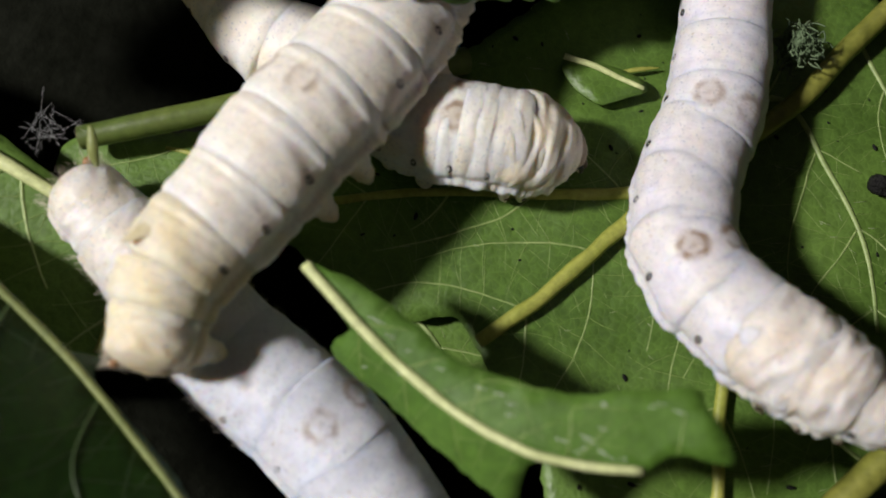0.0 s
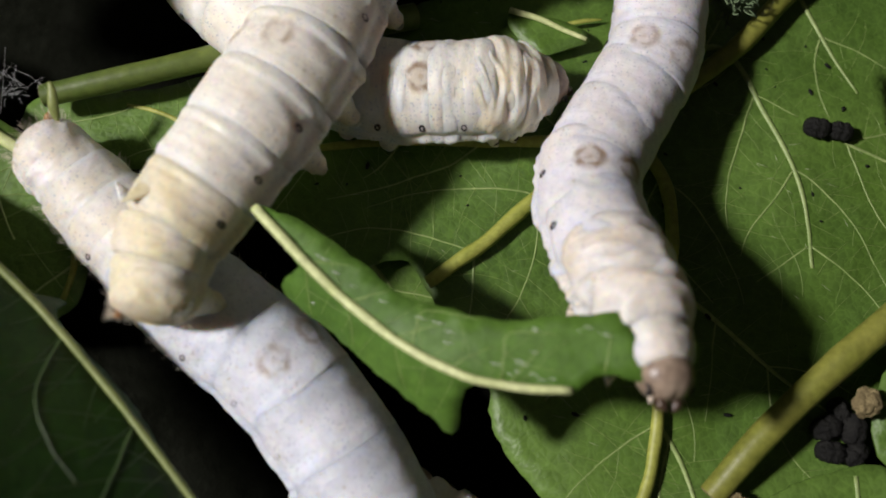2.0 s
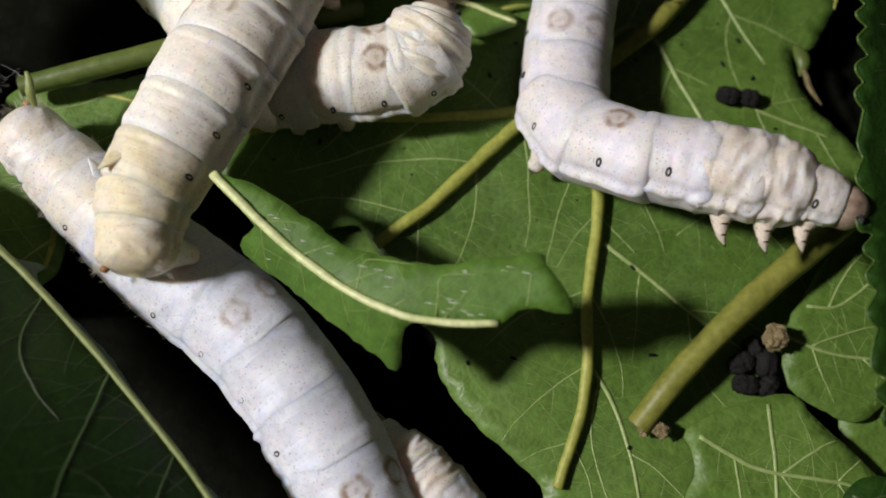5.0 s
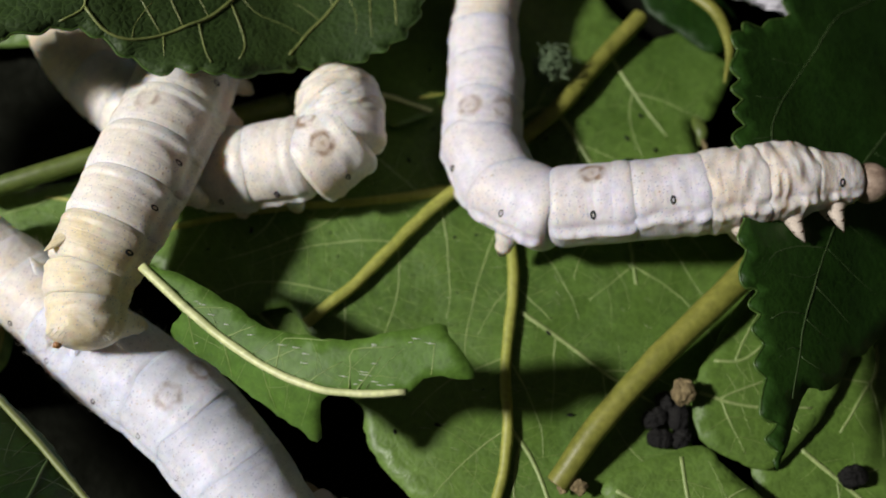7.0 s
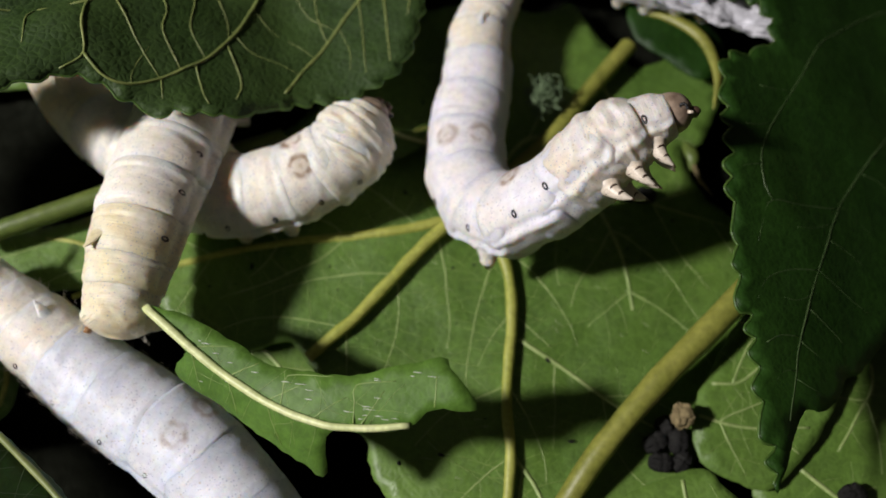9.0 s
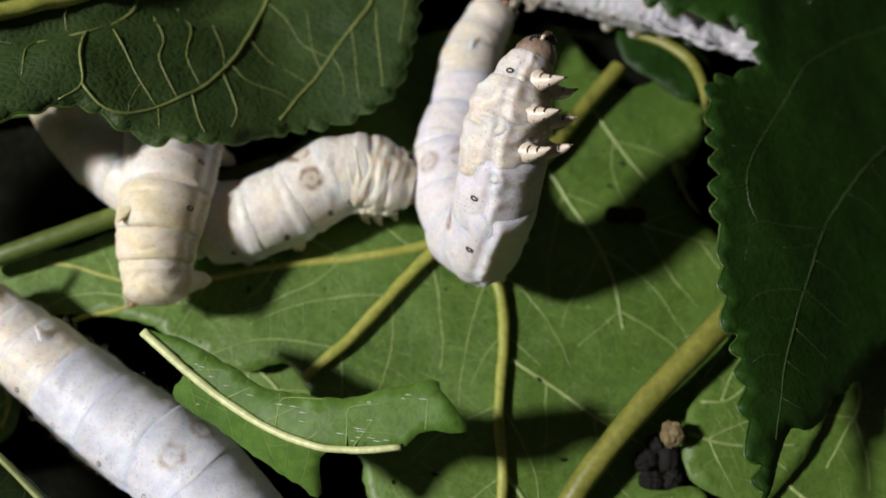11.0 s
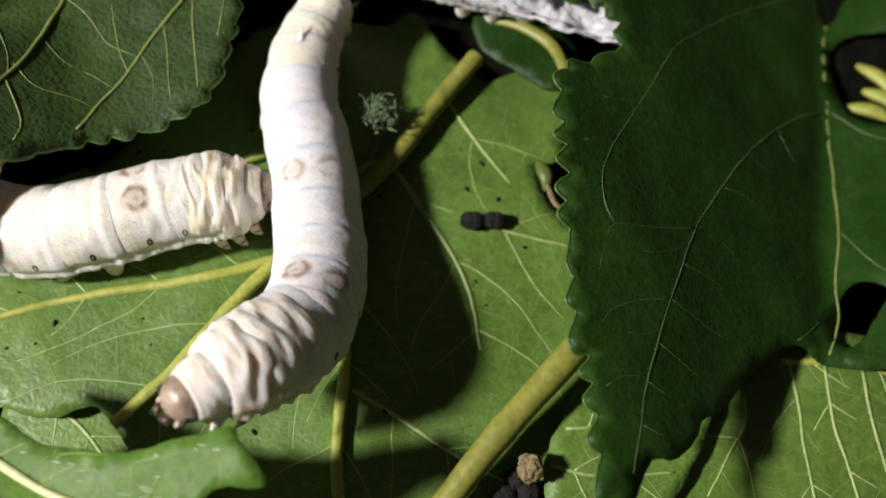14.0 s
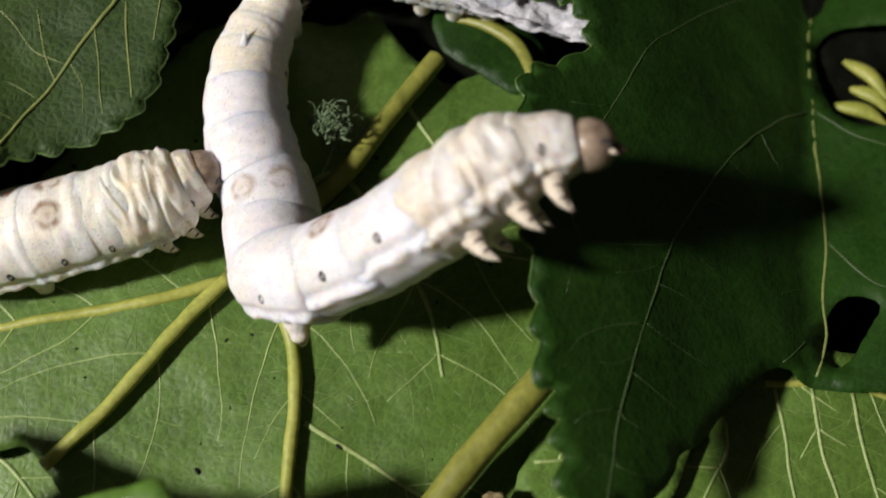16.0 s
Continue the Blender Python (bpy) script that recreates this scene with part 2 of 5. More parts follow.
# ---- mesh helpers ----
def mesh(name, verts, faces, mat, smooth=True):
    me = bpy.data.meshes.new(name)
    me.from_pydata([tuple(v) for v in verts], [], faces)
    me.materials.append(mat)
    me.polygons.foreach_set("use_smooth", [smooth] * len(me.polygons))
    me.validate()
    me.update()
    return me


def part(name, me, parent, label="", m=None, kind=""):
    ob = new(name, me)
    ob.parent = parent
    if m is not None:
        ob.matrix_basis = m
    return tagged(ob, label, kind=kind)


def smooth_line(points, step=1.0, closed=False):
    """A Catmull-Rom line through control points, at even steps."""
    p = [np.array(q, float) for q in points]
    q = [p[-1], *p, p[0], p[1]] if closed else [2 * p[0] - p[1], *p, 2 * p[-1] - p[-2]]
    fine = []
    for a, b, c, d in zip(q, q[1:], q[2:], q[3:]):
        for u in np.linspace(0, 1, 16, endpoint=False):
            fine.append(0.5 * (2 * b + (c - a) * u + (2 * a - 5 * b + 4 * c - d) * u * u + (3 * b - a - 3 * c + d) * u ** 3))
    fine.append(p[0] if closed else p[-1])
    fine = np.array(fine)
    run = np.r_[0, np.cumsum(np.linalg.norm(np.diff(fine, axis=0), axis=1))]
    n = max(2, int(round(run[-1] / step)) + 1)
    at = np.linspace(0, run[-1], n)
    line = np.stack([np.interp(at, run, fine[:, k]) for k in range(fine.shape[1])], 1)
    return line[:-1] if closed else line


def tube(line, radii, sides=8, flat=1.0, cap=True):
    """Vertices and faces of a tube along a line of 3D points (mm)."""
    verts, faces = [], []
    line = [Vector(p) for p in line]
    n = len(line)
    for i, p in enumerate(line):
        t = (line[min(i + 1, n - 1)] - line[max(i - 1, 0)]).normalized()
        side = t.cross(Vector((0, 0, 1)))
        side = side.normalized() if side.length > 1e-4 else Vector((1, 0, 0))
        up = side.cross(t)
        for k in range(sides):
            a = 2 * math.pi * k / sides
            verts.append((p + (side * math.cos(a) + up * math.sin(a) * flat) * radii[i]) * MM)
    for i in range(n - 1):
        for k in range(sides):
            a, b = i * sides + k, i * sides + (k + 1) % sides
            faces.append((a, a + sides, b + sides, b))
    if cap:
        faces.append(tuple(range(sides)))
        faces.append(tuple(range((n - 1) * sides, n * sides))[::-1])
    return verts, faces


def joined(pieces):
    verts, faces = [], []
    for v, f in pieces:
        k = len(verts)
        verts += v
        faces += [tuple(i + k for i in q) for q in f]
    return verts, faces


def inside(poly, x, y):
    """Even-odd test of many points against one outline."""
    x, y = np.asarray(x, float), np.asarray(y, float)
    hit = np.zeros(x.shape, bool)
    for (ax, ay), (bx, by) in zip(poly, np.roll(poly, -1, 0)):
        if ay != by:
            cross = (ay > y) != (by > y)
            hit ^= cross & (x < (bx - ax) * (y - ay) / (by - ay) + ax)
    return hit


# ---- leaves ----
def ripple(x, y, size, seed):
    return noise.noise(Vector((x / size, y / size, seed * 3.7)))


def leaf(name, outline, height, mat, label, holes=(), teeth=0.0, tooth=3.0, ragged=0.18, thick=0.28, grid=1.7, seed=1, toothed=1.0):
    """A leaf blade: an outline in plan (mm), a height over the plan, true thickness. Returns the thing, its outline and its height."""
    from mathutils.geometry import delaunay_2d_cdt
    loops = []
    for which, loop in enumerate((outline, *holes)):
        line = smooth_line(loop, 0.24 if teeth and not which else 0.55 if which else 0.8, True)
        ahead = np.roll(line, -1, 0) - np.roll(line, 1, 0)
        side = np.stack([ahead[:, 1], -ahead[:, 0]], 1) / (np.linalg.norm(ahead, axis=1)[:, None] + 1e-9)
        area = np.sum(line[:, 0] * np.roll(line[:, 1], -1) - np.roll(line[:, 0], -1) * line[:, 1])
        side *= 1 if area > 0 else -1
        run = np.r_[0, np.cumsum(np.linalg.norm(np.diff(line, axis=0), axis=1))]
        wave = np.array([ripple(px, py, 1.3, seed) + 0.6 * ripple(px, py, 0.5, seed + 2) for px, py in line])
        push = ragged * wave
        if teeth and not which:
            beat = run / tooth + 0.8 * np.array([ripple(k, 0, 7, seed + 5) for k in run])
            saw = beat % 1.0
            size = teeth * (0.8 + 0.6 * np.array([ripple(k, 3, 9, seed + 6) for k in run])) * (run < toothed * run[-1])
            push = push + size * np.abs(np.sin(np.pi * saw ** 1.8)) ** 0.8
        loops.append(line + side * push[:, None])
    lo, hi = loops[0].min(0), loops[0].max(0)
    gx, gy = np.meshgrid(np.arange(lo[0], hi[0], grid), np.arange(lo[1], hi[1], grid * 0.87))
    gx = gx + (np.arange(gx.shape[0]) % 2)[:, None] * grid / 2
    gx, gy = gx.ravel(), gy.ravel()
    ok = inside(loops[0], gx, gy)
    for loop in loops[1:]:
        ok &= ~inside(loop, gx, gy)
    gx, gy = gx[ok], gy[ok]
    rim = np.concatenate(loops)
    far = np.array([np.min((rim[:, 0] - px) ** 2 + (rim[:, 1] - py) ** 2) for px, py in zip(gx, gy)]) > 0.5
    pts = [Vector(p) for p in rim] + [Vector((px, py)) for px, py in zip(gx[far], gy[far])]
    edges, k = [], 0
    for loop in loops:
        n = len(loop)
        edges += [(k + i, k + (i + 1) % n) for i in range(n)]
        k += n
    flat, _, tris, *_ = delaunay_2d_cdt(pts, edges, [], 0, 1e-5)
    mid = np.array([[sum(flat[i].x for i in t) / 3, sum(flat[i].y for i in t) / 3] for t in tris])
    keep = inside(loops[0], mid[:, 0], mid[:, 1])
    for loop in loops[1:]:
        keep &= ~inside(loop, mid[:, 0], mid[:, 1])
    tris = [tuple(t) for t, good in zip(tris, keep) if good]
    n = len(flat)
    up = [Vector((p.x, p.y, height(p.x, p.y) + thick / 2)) * MM for p in flat]
    down = [v - Vector((0, 0, thick * MM)) for v in up]
    count = {}
    for t in tris:
        for a, b in ((t[0], t[1]), (t[1], t[2]), (t[2], t[0])):
            count[(a, b)] = count.get((a, b), 0) + 1
    wall = [(a, b) for a, b in count if (b, a) not in count]
    faces = tris + [(c + n, b + n, a + n) for a, b, c in tris] + [(b, a, a + n, b + n) for a, b in wall]
    thing = new(name)
    tagged(thing, label, "leaf")
    part("blade", mesh("blade", up + down, faces, mat), thing)
    if teeth:
        edge = loops[0][: int(len(loops[0]) * toothed)]
        v, f = tube([(px, py, height(px, py)) for px, py in edge], [0.15] * len(edge), 6)
        part("leaf_margin", mesh("leaf_margin", v, f, LIT_RIM), thing, "thin rim along the teeth, coloured paler for the light it catches")
    cell = 0.4
    mx, my = np.meshgrid(np.arange(lo[0], hi[0] + cell, cell), np.arange(lo[1], hi[1] + cell, cell))
    mask = inside(loops[0], mx, my)
    for loop in loops[1:]:
        mask &= ~inside(loop, mx, my)

    def on_blade(x, y):
        i, j = int(round((y - lo[1]) / cell)), int(round((x - lo[0]) / cell))
        return 0 <= i < mask.shape[0] and 0 <= j < mask.shape[1] and mask[i, j]

    return thing, on_blade, height


def vein(made, points, r0, r1, mat, name="vein", lift=-0.15, step=0.8, label=""):
    """One vein drawn over the blade."""
    thing, _, height = made
    line = smooth_line(points, step)
    n = len(line)
    wob = [0.12 * ripple(px, py, 2.5, 9) for px, py in line]
    path = [(px + w, py - w, height(px, py) + 0.14 + (r0 + (r1 - r0) * i / (n - 1)) * lift) for i, ((px, py), w) in enumerate(zip(line, wob))]
    v, f = tube(path, [(r0 + (r1 - r0) * i / (n - 1)) * (1 + 0.12 * ripple(i, r0, 3, 4)) for i in range(n)], 8, 0.8)
    part(name, mesh(name, v, f, mat), thing, label)
    return line


def side_veins(made, lines, spacing, reach, width, mat, seed, fine=True, angle=52, fine_mat=None, fine_gap=2.6):
    """Side veins off given lines, bowed towards the tip, and a joined net of the finest ones between them."""
    rnd = random.Random(seed)
    thing, on_blade, height = made
    taken = [tuple(p) for line in lines for p in line]

    def grow(start, ahead, turn, length, gap):
        at, way, run = np.array(start, float), ahead, [np.array(start, float)]
        for i in range(int(length / 0.7)):
            a = math.radians(turn) + rnd.uniform(-0.09, 0.09)
            way = np.array([way[0] * math.cos(a) - way[1] * math.sin(a), way[0] * math.sin(a) + way[1] * math.cos(a)])
            at = at + way * 0.7
            if not on_blade(at[0], at[1]):
                break
            if i > 3 and near and np.min(np.sum((near[0] - at) ** 2, 1)) < gap * gap:
                break
            run.append(at)
        return run

    seconds = []
    for line in lines:
        s = spacing * rnd.uniform(0.4, 0.9)
        flip = 1
        length = len(line) * 0.8
        while s < length - 1:
            i = min(int(s / 0.8), len(line) - 2)
            t = line[i + 1] - line[i]
            t = t / (np.linalg.norm(t) + 1e-9)
            for side in (flip, -flip):
                a = side * math.radians(angle + rnd.uniform(-8, 8))
                way = np.array([t[0] * math.cos(a) - t[1] * math.sin(a), t[0] * math.sin(a) + t[1] * math.cos(a)])
                near = [np.array(taken)]
                run = grow(line[i], way, -side * 1.6, reach * rnd.uniform(0.7, 1.1), 1.2)
                if len(run) > 5:
                    seconds.append(run)
                    taken += [tuple(p) for p in run[3:]]
                s += spacing * 0.25
            s += spacing * rnd.uniform(0.4, 0.7)
            flip = -flip
    near = [np.array(taken)]
    for run in seconds:
        w = width * rnd.uniform(0.75, 1.15)
        v, f = tube([(p[0], p[1], height(p[0], p[1]) + 0.14 - w * 0.1) for p in run], [w * (1 - 0.6 * i / len(run)) for i in range(len(run))], 6, 0.8)
        part("side_vein", mesh("side_vein", v, f, mat), thing)
    if fine:
        pieces = []
        for run in seconds + [list(l) for l in lines]:
            for i in range(3, len(run) - 3, max(2, int(fine_gap / 0.75))):
                t = run[i + 1] - run[i]
                t = t / (np.linalg.norm(t) + 1e-9)
                for side in (-1, 1):
                    a = side * math.radians(72 + rnd.uniform(-22, 22))
                    way = np.array([t[0] * math.cos(a) - t[1] * math.sin(a), t[0] * math.sin(a) + t[1] * math.cos(a)])
                    line = grow(run[i], way, rnd.uniform(-5, 5), rnd.uniform(2, 6.5), 0.4)
                    if len(line) > 3:
                        w = width * 0.36
                        pieces.append(tube([(p[0], p[1], height(p[0], p[1]) + 0.14) for p in line], [w * (1 - 0.5 * j / len(line)) for j in range(len(line))], 4, 0.8, False))
        if pieces:
            v, f = joined(pieces)
            part("vein_net", mesh("vein_net", v, f, fine_mat or mat), thing, kind="stuff")


def stem(name, points, r0, r1, mat, label, category="stem", sides=14):
    """A stalk through points (mm), tapered, slightly ribbed."""
    line = smooth_line(points, 0.8)
    n = len(line)
    radii = [(r0 + (r1 - r0) * i / (n - 1)) * (1 + 0.05 * ripple(i, r0, 4, 3)) for i in range(n)]
    v, f = tube(line, radii, sides, cap=False)
    thing = new(name)
    part("shaft", mesh("shaft", v, f, mat), thing)
    for end, inner, r in ((line[0], line[1], radii[0]), (line[-1], line[-2], radii[-1])):
        out = (end - inner) / np.linalg.norm(end - inner)
        part("cut_end", mesh("cut_end", *tube([end - out * 0.3, end + out * 0.05, end + out * 0.12], [r * 0.97, r * 0.94, r * 0.6], sides), CRUMB), thing, "dry brown cut end")
    return tagged(thing, label, category)


# ---- silkworms ----
# from the tail to the head: length share and girth
RINGS = [(0.95, 0.66), (0.62, 0.76), (0.92, 0.85), (1.02, 0.92), (1.1, 0.98), (1.1, 1.0), (1.1, 1.0), (1.1, 1.0), (1.1, 0.99),
         (1.0, 0.98), (0.80, 1.0), (0.70, 0.94), (0.62, 0.66)]
HEAD_SHARE = 0.55
TOTAL = sum(r[0] for r in RINGS) + HEAD_SHARE


def ring_mesh(i, girth, length, folded, seed, mat, long=1.0, fine=True, groove=0.025):
    """One body ring: barrel with a soft lip in front that overlaps the next ring, a cord along the side, dimples, flatter belly
    and skin folds. y runs to the head, z to the back."""
    around, along = ((92, 42) if folded > 0.5 else (84, 34)) if fine else (56, 26)
    back = RINGS[i - 1][1] if i else 0.30
    front = RINGS[i + 1][1] if i < 12 else 0.46
    here = RINGS[i][1]
    verts, faces = [], []
    half = length * (0.60 if i else 0.58) * long
    start = 0.86 - 0.24 * (long - 1)
    for a in range(along + 1):
        u = -1 + 2 * a / along
        share = 0.5 * (here + back) * (u < 0) + 0.5 * (here + front) * (u >= 0)
        g = here + (share - here) * min(1.0, abs(u) * long ** 0.5) ** 1.6
        if i == 0 and u < 0:
            g = here * math.sqrt(max(0.0, 1 - abs(u) ** 2.3))
        tuck = max(0.0, abs(u) - start) / (1 - start)
        lip = shy = 0.0
        if not (i == 0 and u < 0):
            g *= 1 - (0.15 if long == 1.0 else 0.12) * tuck ** 2.0
            lip = math.exp(-((u - 0.58) / 0.10) ** 2) - 0.7 * math.exp(-((u - 0.40) / 0.05) ** 2)
            shy = 1 - math.cos(0.5 * math.pi * min(1.0, max(0.0, abs(u) - 0.58) / 0.25))
        for k in range(around):
            w = 2 * math.pi * k / around
            c, s = math.cos(w), math.sin(w)
            low = math.degrees(math.atan2(s, abs(c)))
            uneven = noise.noise(Vector((c * 1.4, seed * 2.3, s * 1.4)))
            r = g * (1 + (0.009 + 0.014 * uneven) * lip * groove / 0.025 - groove * shy)
            sway = 6 * noise.noise(Vector((u * 2.2, seed * 1.3, 3.0 if c > 0 else 9.0)))
            r *= 1 + (0.05 * math.exp(-((low + 30) / 9) ** 2) + 0.035 * math.exp(-((low + 27 + sway) / 4.5) ** 2) - 0.045 * math.exp(-((low + 15 + sway) / 6) ** 2)) * (1 - 0.7 * tuck)
            if i:
                r *= 1 - (0.028 + 0.02 * uneven) * math.exp(-((low - 20) / 13) ** 2 - ((u - 0.42) / 0.3) ** 2)
            if i > 6:
                r *= 1 + 0.06 * math.exp(-((low + 26) / 11) ** 2) * noise.noise(Vector((u * 5.0, seed * 3.1, c * 1.5 + s * 3.0)))
                if s < -0.45:
                    r *= 1 + 0.05 * (-s - 0.45) * noise.noise(Vector((c * 1.5, u * 6.0, seed * 2.9)))
            bend = 0.5 * noise.noise(Vector((c * 0.9, seed * 1.9, s * 0.9)))
            fold = noise.noise(Vector((c * 1.3, (u + bend) * (2.0 + 0.3 * folded), s * 1.3 + seed * 7.3)))
            lump = noise.noise(Vector((c * 2.0, (u + bend) * 2.2, s * 2.0 + seed * 5.9)))
            tiny = noise.noise(Vector((c * 3.6, (u + bend) * (6.5 + 1.5 * folded), s * 3.6 + seed * 3.1)))
            dent = noise.noise(Vector((c * 1.05 + seed, u * half / girth * 2.4, s * 1.05)))
            crease = 1 - math.sqrt(fold * fold + 0.012) * 2.2
            ease = 1 - (0.85 if folded < 0.28 else 0.2) * min(1.0, max(0.0, abs(u) - 0.5) / 0.3)
            r *= 1 + ease * ((0.004 + 0.075 * folded) * (crease - 0.6) + 0.075 * folded * lump + (0.003 + 0.012 * folded) * tiny + 0.026 * dent)
            verts.append(Vector((r * c * 1.02, u * half / girth, r * s * (1.0 if s > 0 else 0.88))) * girth * MM)
        if a:
            for k in range(around):
                q, e = (a - 1) * around + k, (a - 1) * around + (k + 1) % around
                faces.append((q, q + around, e + around, e))
    faces.append(tuple(range(around)))
    faces.append(tuple(range(along * around, (along + 1) * around))[::-1])
    return mesh("body_ring", verts, faces, mat)


@functools.lru_cache(None)
def spiracle_meshes():
    n = 14
    outer = [Vector((0.0, 0.32 * math.cos(2 * math.pi * k / n), 0.5 * math.sin(2 * math.pi * k / n))) for k in range(n)]
    rim = [Vector((0.13, 0.26 * math.cos(2 * math.pi * k / n), 0.42 * math.sin(2 * math.pi * k / n))) for k in range(n)]
    inner = [Vector((0.06, 0.09 * math.cos(2 * math.pi * k / n), 0.22 * math.sin(2 * math.pi * k / n))) for k in range(n)]
    v = [p * MM for p in outer + rim + inner]
    f = []
    for b in (0, n):
        f += [(b + k, b + (k + 1) % n, b + n + (k + 1) % n, b + n + k) for k in range(n)]
    core = [(p + Vector((0.01, 0, 0))) * MM for p in [Vector((0.05, q.y, q.z)) for q in inner]]
    return mesh("spiracle", v, f, SPIRACLE), mesh("spiracle_centre", core, [tuple(range(n))], SPIRACLE_IN)


@functools.lru_cache(None)
def limb_mesh(kind, tone):
    """Stubby proleg or jointed thorax leg pointing down -z from the body, out along +x."""
    if kind == "proleg":
        line = [(0, 0, 0.6), (0.25, 0, -0.4), (0.45, 0, -1.2), (0.5, 0, -1.9), (0.42, 0, -2.2)]
        radii = [1.5, 1.35, 1.0, 0.85, 0.45]
        mat = skin(tone, "neck")
    else:
        line = [(0, 0, 0.4), (0.3, 0.05, -0.4), (0.55, 0.2, -1.1), (0.62, 0.45, -1.7), (0.55, 0.8, -2.3), (0.45, 1.0, -2.6)]
        radii = [1.25, 1.05, 0.68, 0.55, 0.30, 0.06]
        mat = LEG_SKIN
    fine = smooth_line(line, 0.22)
    at = np.linspace(0, 1, len(fine))
    rr = np.interp(at, np.linspace(0, 1, len(radii)), radii) * (1 + 0.04 * np.sin(at * 19))
    v, f = tube(fine, rr, 12)
    return mesh(kind, v, f, mat)


@functools.lru_cache(None)
def claw_mesh():
    v, f = tube([(0.55, 0.78, -2.25), (0.48, 0.95, -2.55), (0.38, 1.02, -2.8)], [0.2, 0.12, 0.02], 6)
    return mesh("claw", v, f, DARK_HORN)


@functools.lru_cache(None)
def band_mesh():
    pieces = []
    for z, x, y, r in ((-0.45, 0.32, 0.06, 0.80), (-1.45, 0.60, 0.32, 0.56)):
        for k in range(3):
            arc = [(x + r * math.cos(a), y + r * math.sin(a), z + 0.1 * math.sin(3 * a)) for a in np.linspace(k * 2.1, k * 2.1 + 1.2, 6)]
            pieces.append(tube(arc, [0.03, 0.09, 0.1, 0.1, 0.09, 0.03], 5))
    return mesh("leg_band", *joined(pieces), DARK_HORN)


def head_meshes(girth):
    n, m = 26, 18
    verts, faces = [], []
    for a in range(m + 1):
        th = math.pi * a / m
        for k in range(n):
            w = 2 * math.pi * k / n
            x, y, z = math.sin(th) * math.cos(w), -math.cos(th), math.sin(th) * math.sin(w)
            r = 1 - 0.06 * math.exp(-(x / 0.10) ** 2) * (z > -0.2) + 0.02 * noise.noise(Vector((x * 3, y * 3, z * 3)))
            verts.append(Vector((x * 0.50 * r, y * 0.48 * r, z * 0.47 * r)) * girth * MM)
    for a in range(m):
        for k in range(n):
            q, e = a * n + k, a * n + (k + 1) % n
            faces.append((q, q + n, e + n, e))
    jaw = []
    for side in (-1, 1):
        jaw.append(tube([(side * 0.16 * girth, 0.40 * girth, -0.12 * girth), (side * 0.15 * girth, 0.52 * girth, -0.16 * girth), (side * 0.04 * girth, 0.60 * girth, -0.16 * girth)],
                        [0.11 * girth, 0.10 * girth, 0.03 * girth], 8))
    feel = []
    for side in (-1, 1):
        feel.append(tube([(side * 0.30 * girth, 0.34 * girth, -0.14 * girth), (side * 0.32 * girth, 0.40 * girth, -0.18 * girth), (side * 0.31 * girth, 0.45 * girth, -0.21 * girth)],
                         [0.06 * girth, 0.045 * girth, 0.012 * girth], 6))
    eyes = []
    for side in (-1, 1):
        for k in range(5):
            a = math.radians(-50 + 38 * k)
            c = Vector((side * 0.43, 0.26 + 0.08 * math.sin(a), -0.06 + 0.10 * math.cos(a))) * girth
            eyes.append(tube([c + Vector((-side * 0.05 * girth, 0, 0)), c + Vector((side * 0.02 * girth, 0, 0)), c + Vector((side * 0.035 * girth, 0, 0))],
                             [0.035 * girth, 0.035 * girth, 0.012 * girth], 6))
    return mesh("head", verts, faces, HEAD_SKIN), mesh("mandible", *joined(jaw), DARK_HORN), mesh("feeler", *joined(feel), LEG_SKIN), mesh("eye_cluster", *joined(eyes), SPIRACLE)


def hair_mesh(girth, seed, y0, y1, count, reach, sides=False):
    rnd = random.Random(seed)
    pieces = []
    for _ in range(count):
        a = rnd.choice((0, math.pi)) + rnd.gauss(0, 0.3) if sides else rnd.uniform(-0.5, math.pi + 0.5)
        y = rnd.uniform(y0, y1)
        r = girth * (1.0 if sides else 0.72 if y > 0 else 0.6)
        p = Vector((math.cos(a) * r, y, math.sin(a) * r))
        d = Vector((math.cos(a), -0.9 + rnd.uniform(-0.5, 0.5), math.sin(a) + rnd.uniform(-0.3, 0.3))).normalized()
        k = reach * rnd.uniform(0.5, 1.0)
        pieces.append(tube([p, p + d * k * 0.5, p + d * k + Vector((0, 0, -0.15 * k))], [0.014, 0.012, 0.005], 3, 1, False))
    return mesh("hair", *joined(pieces), HAIR)


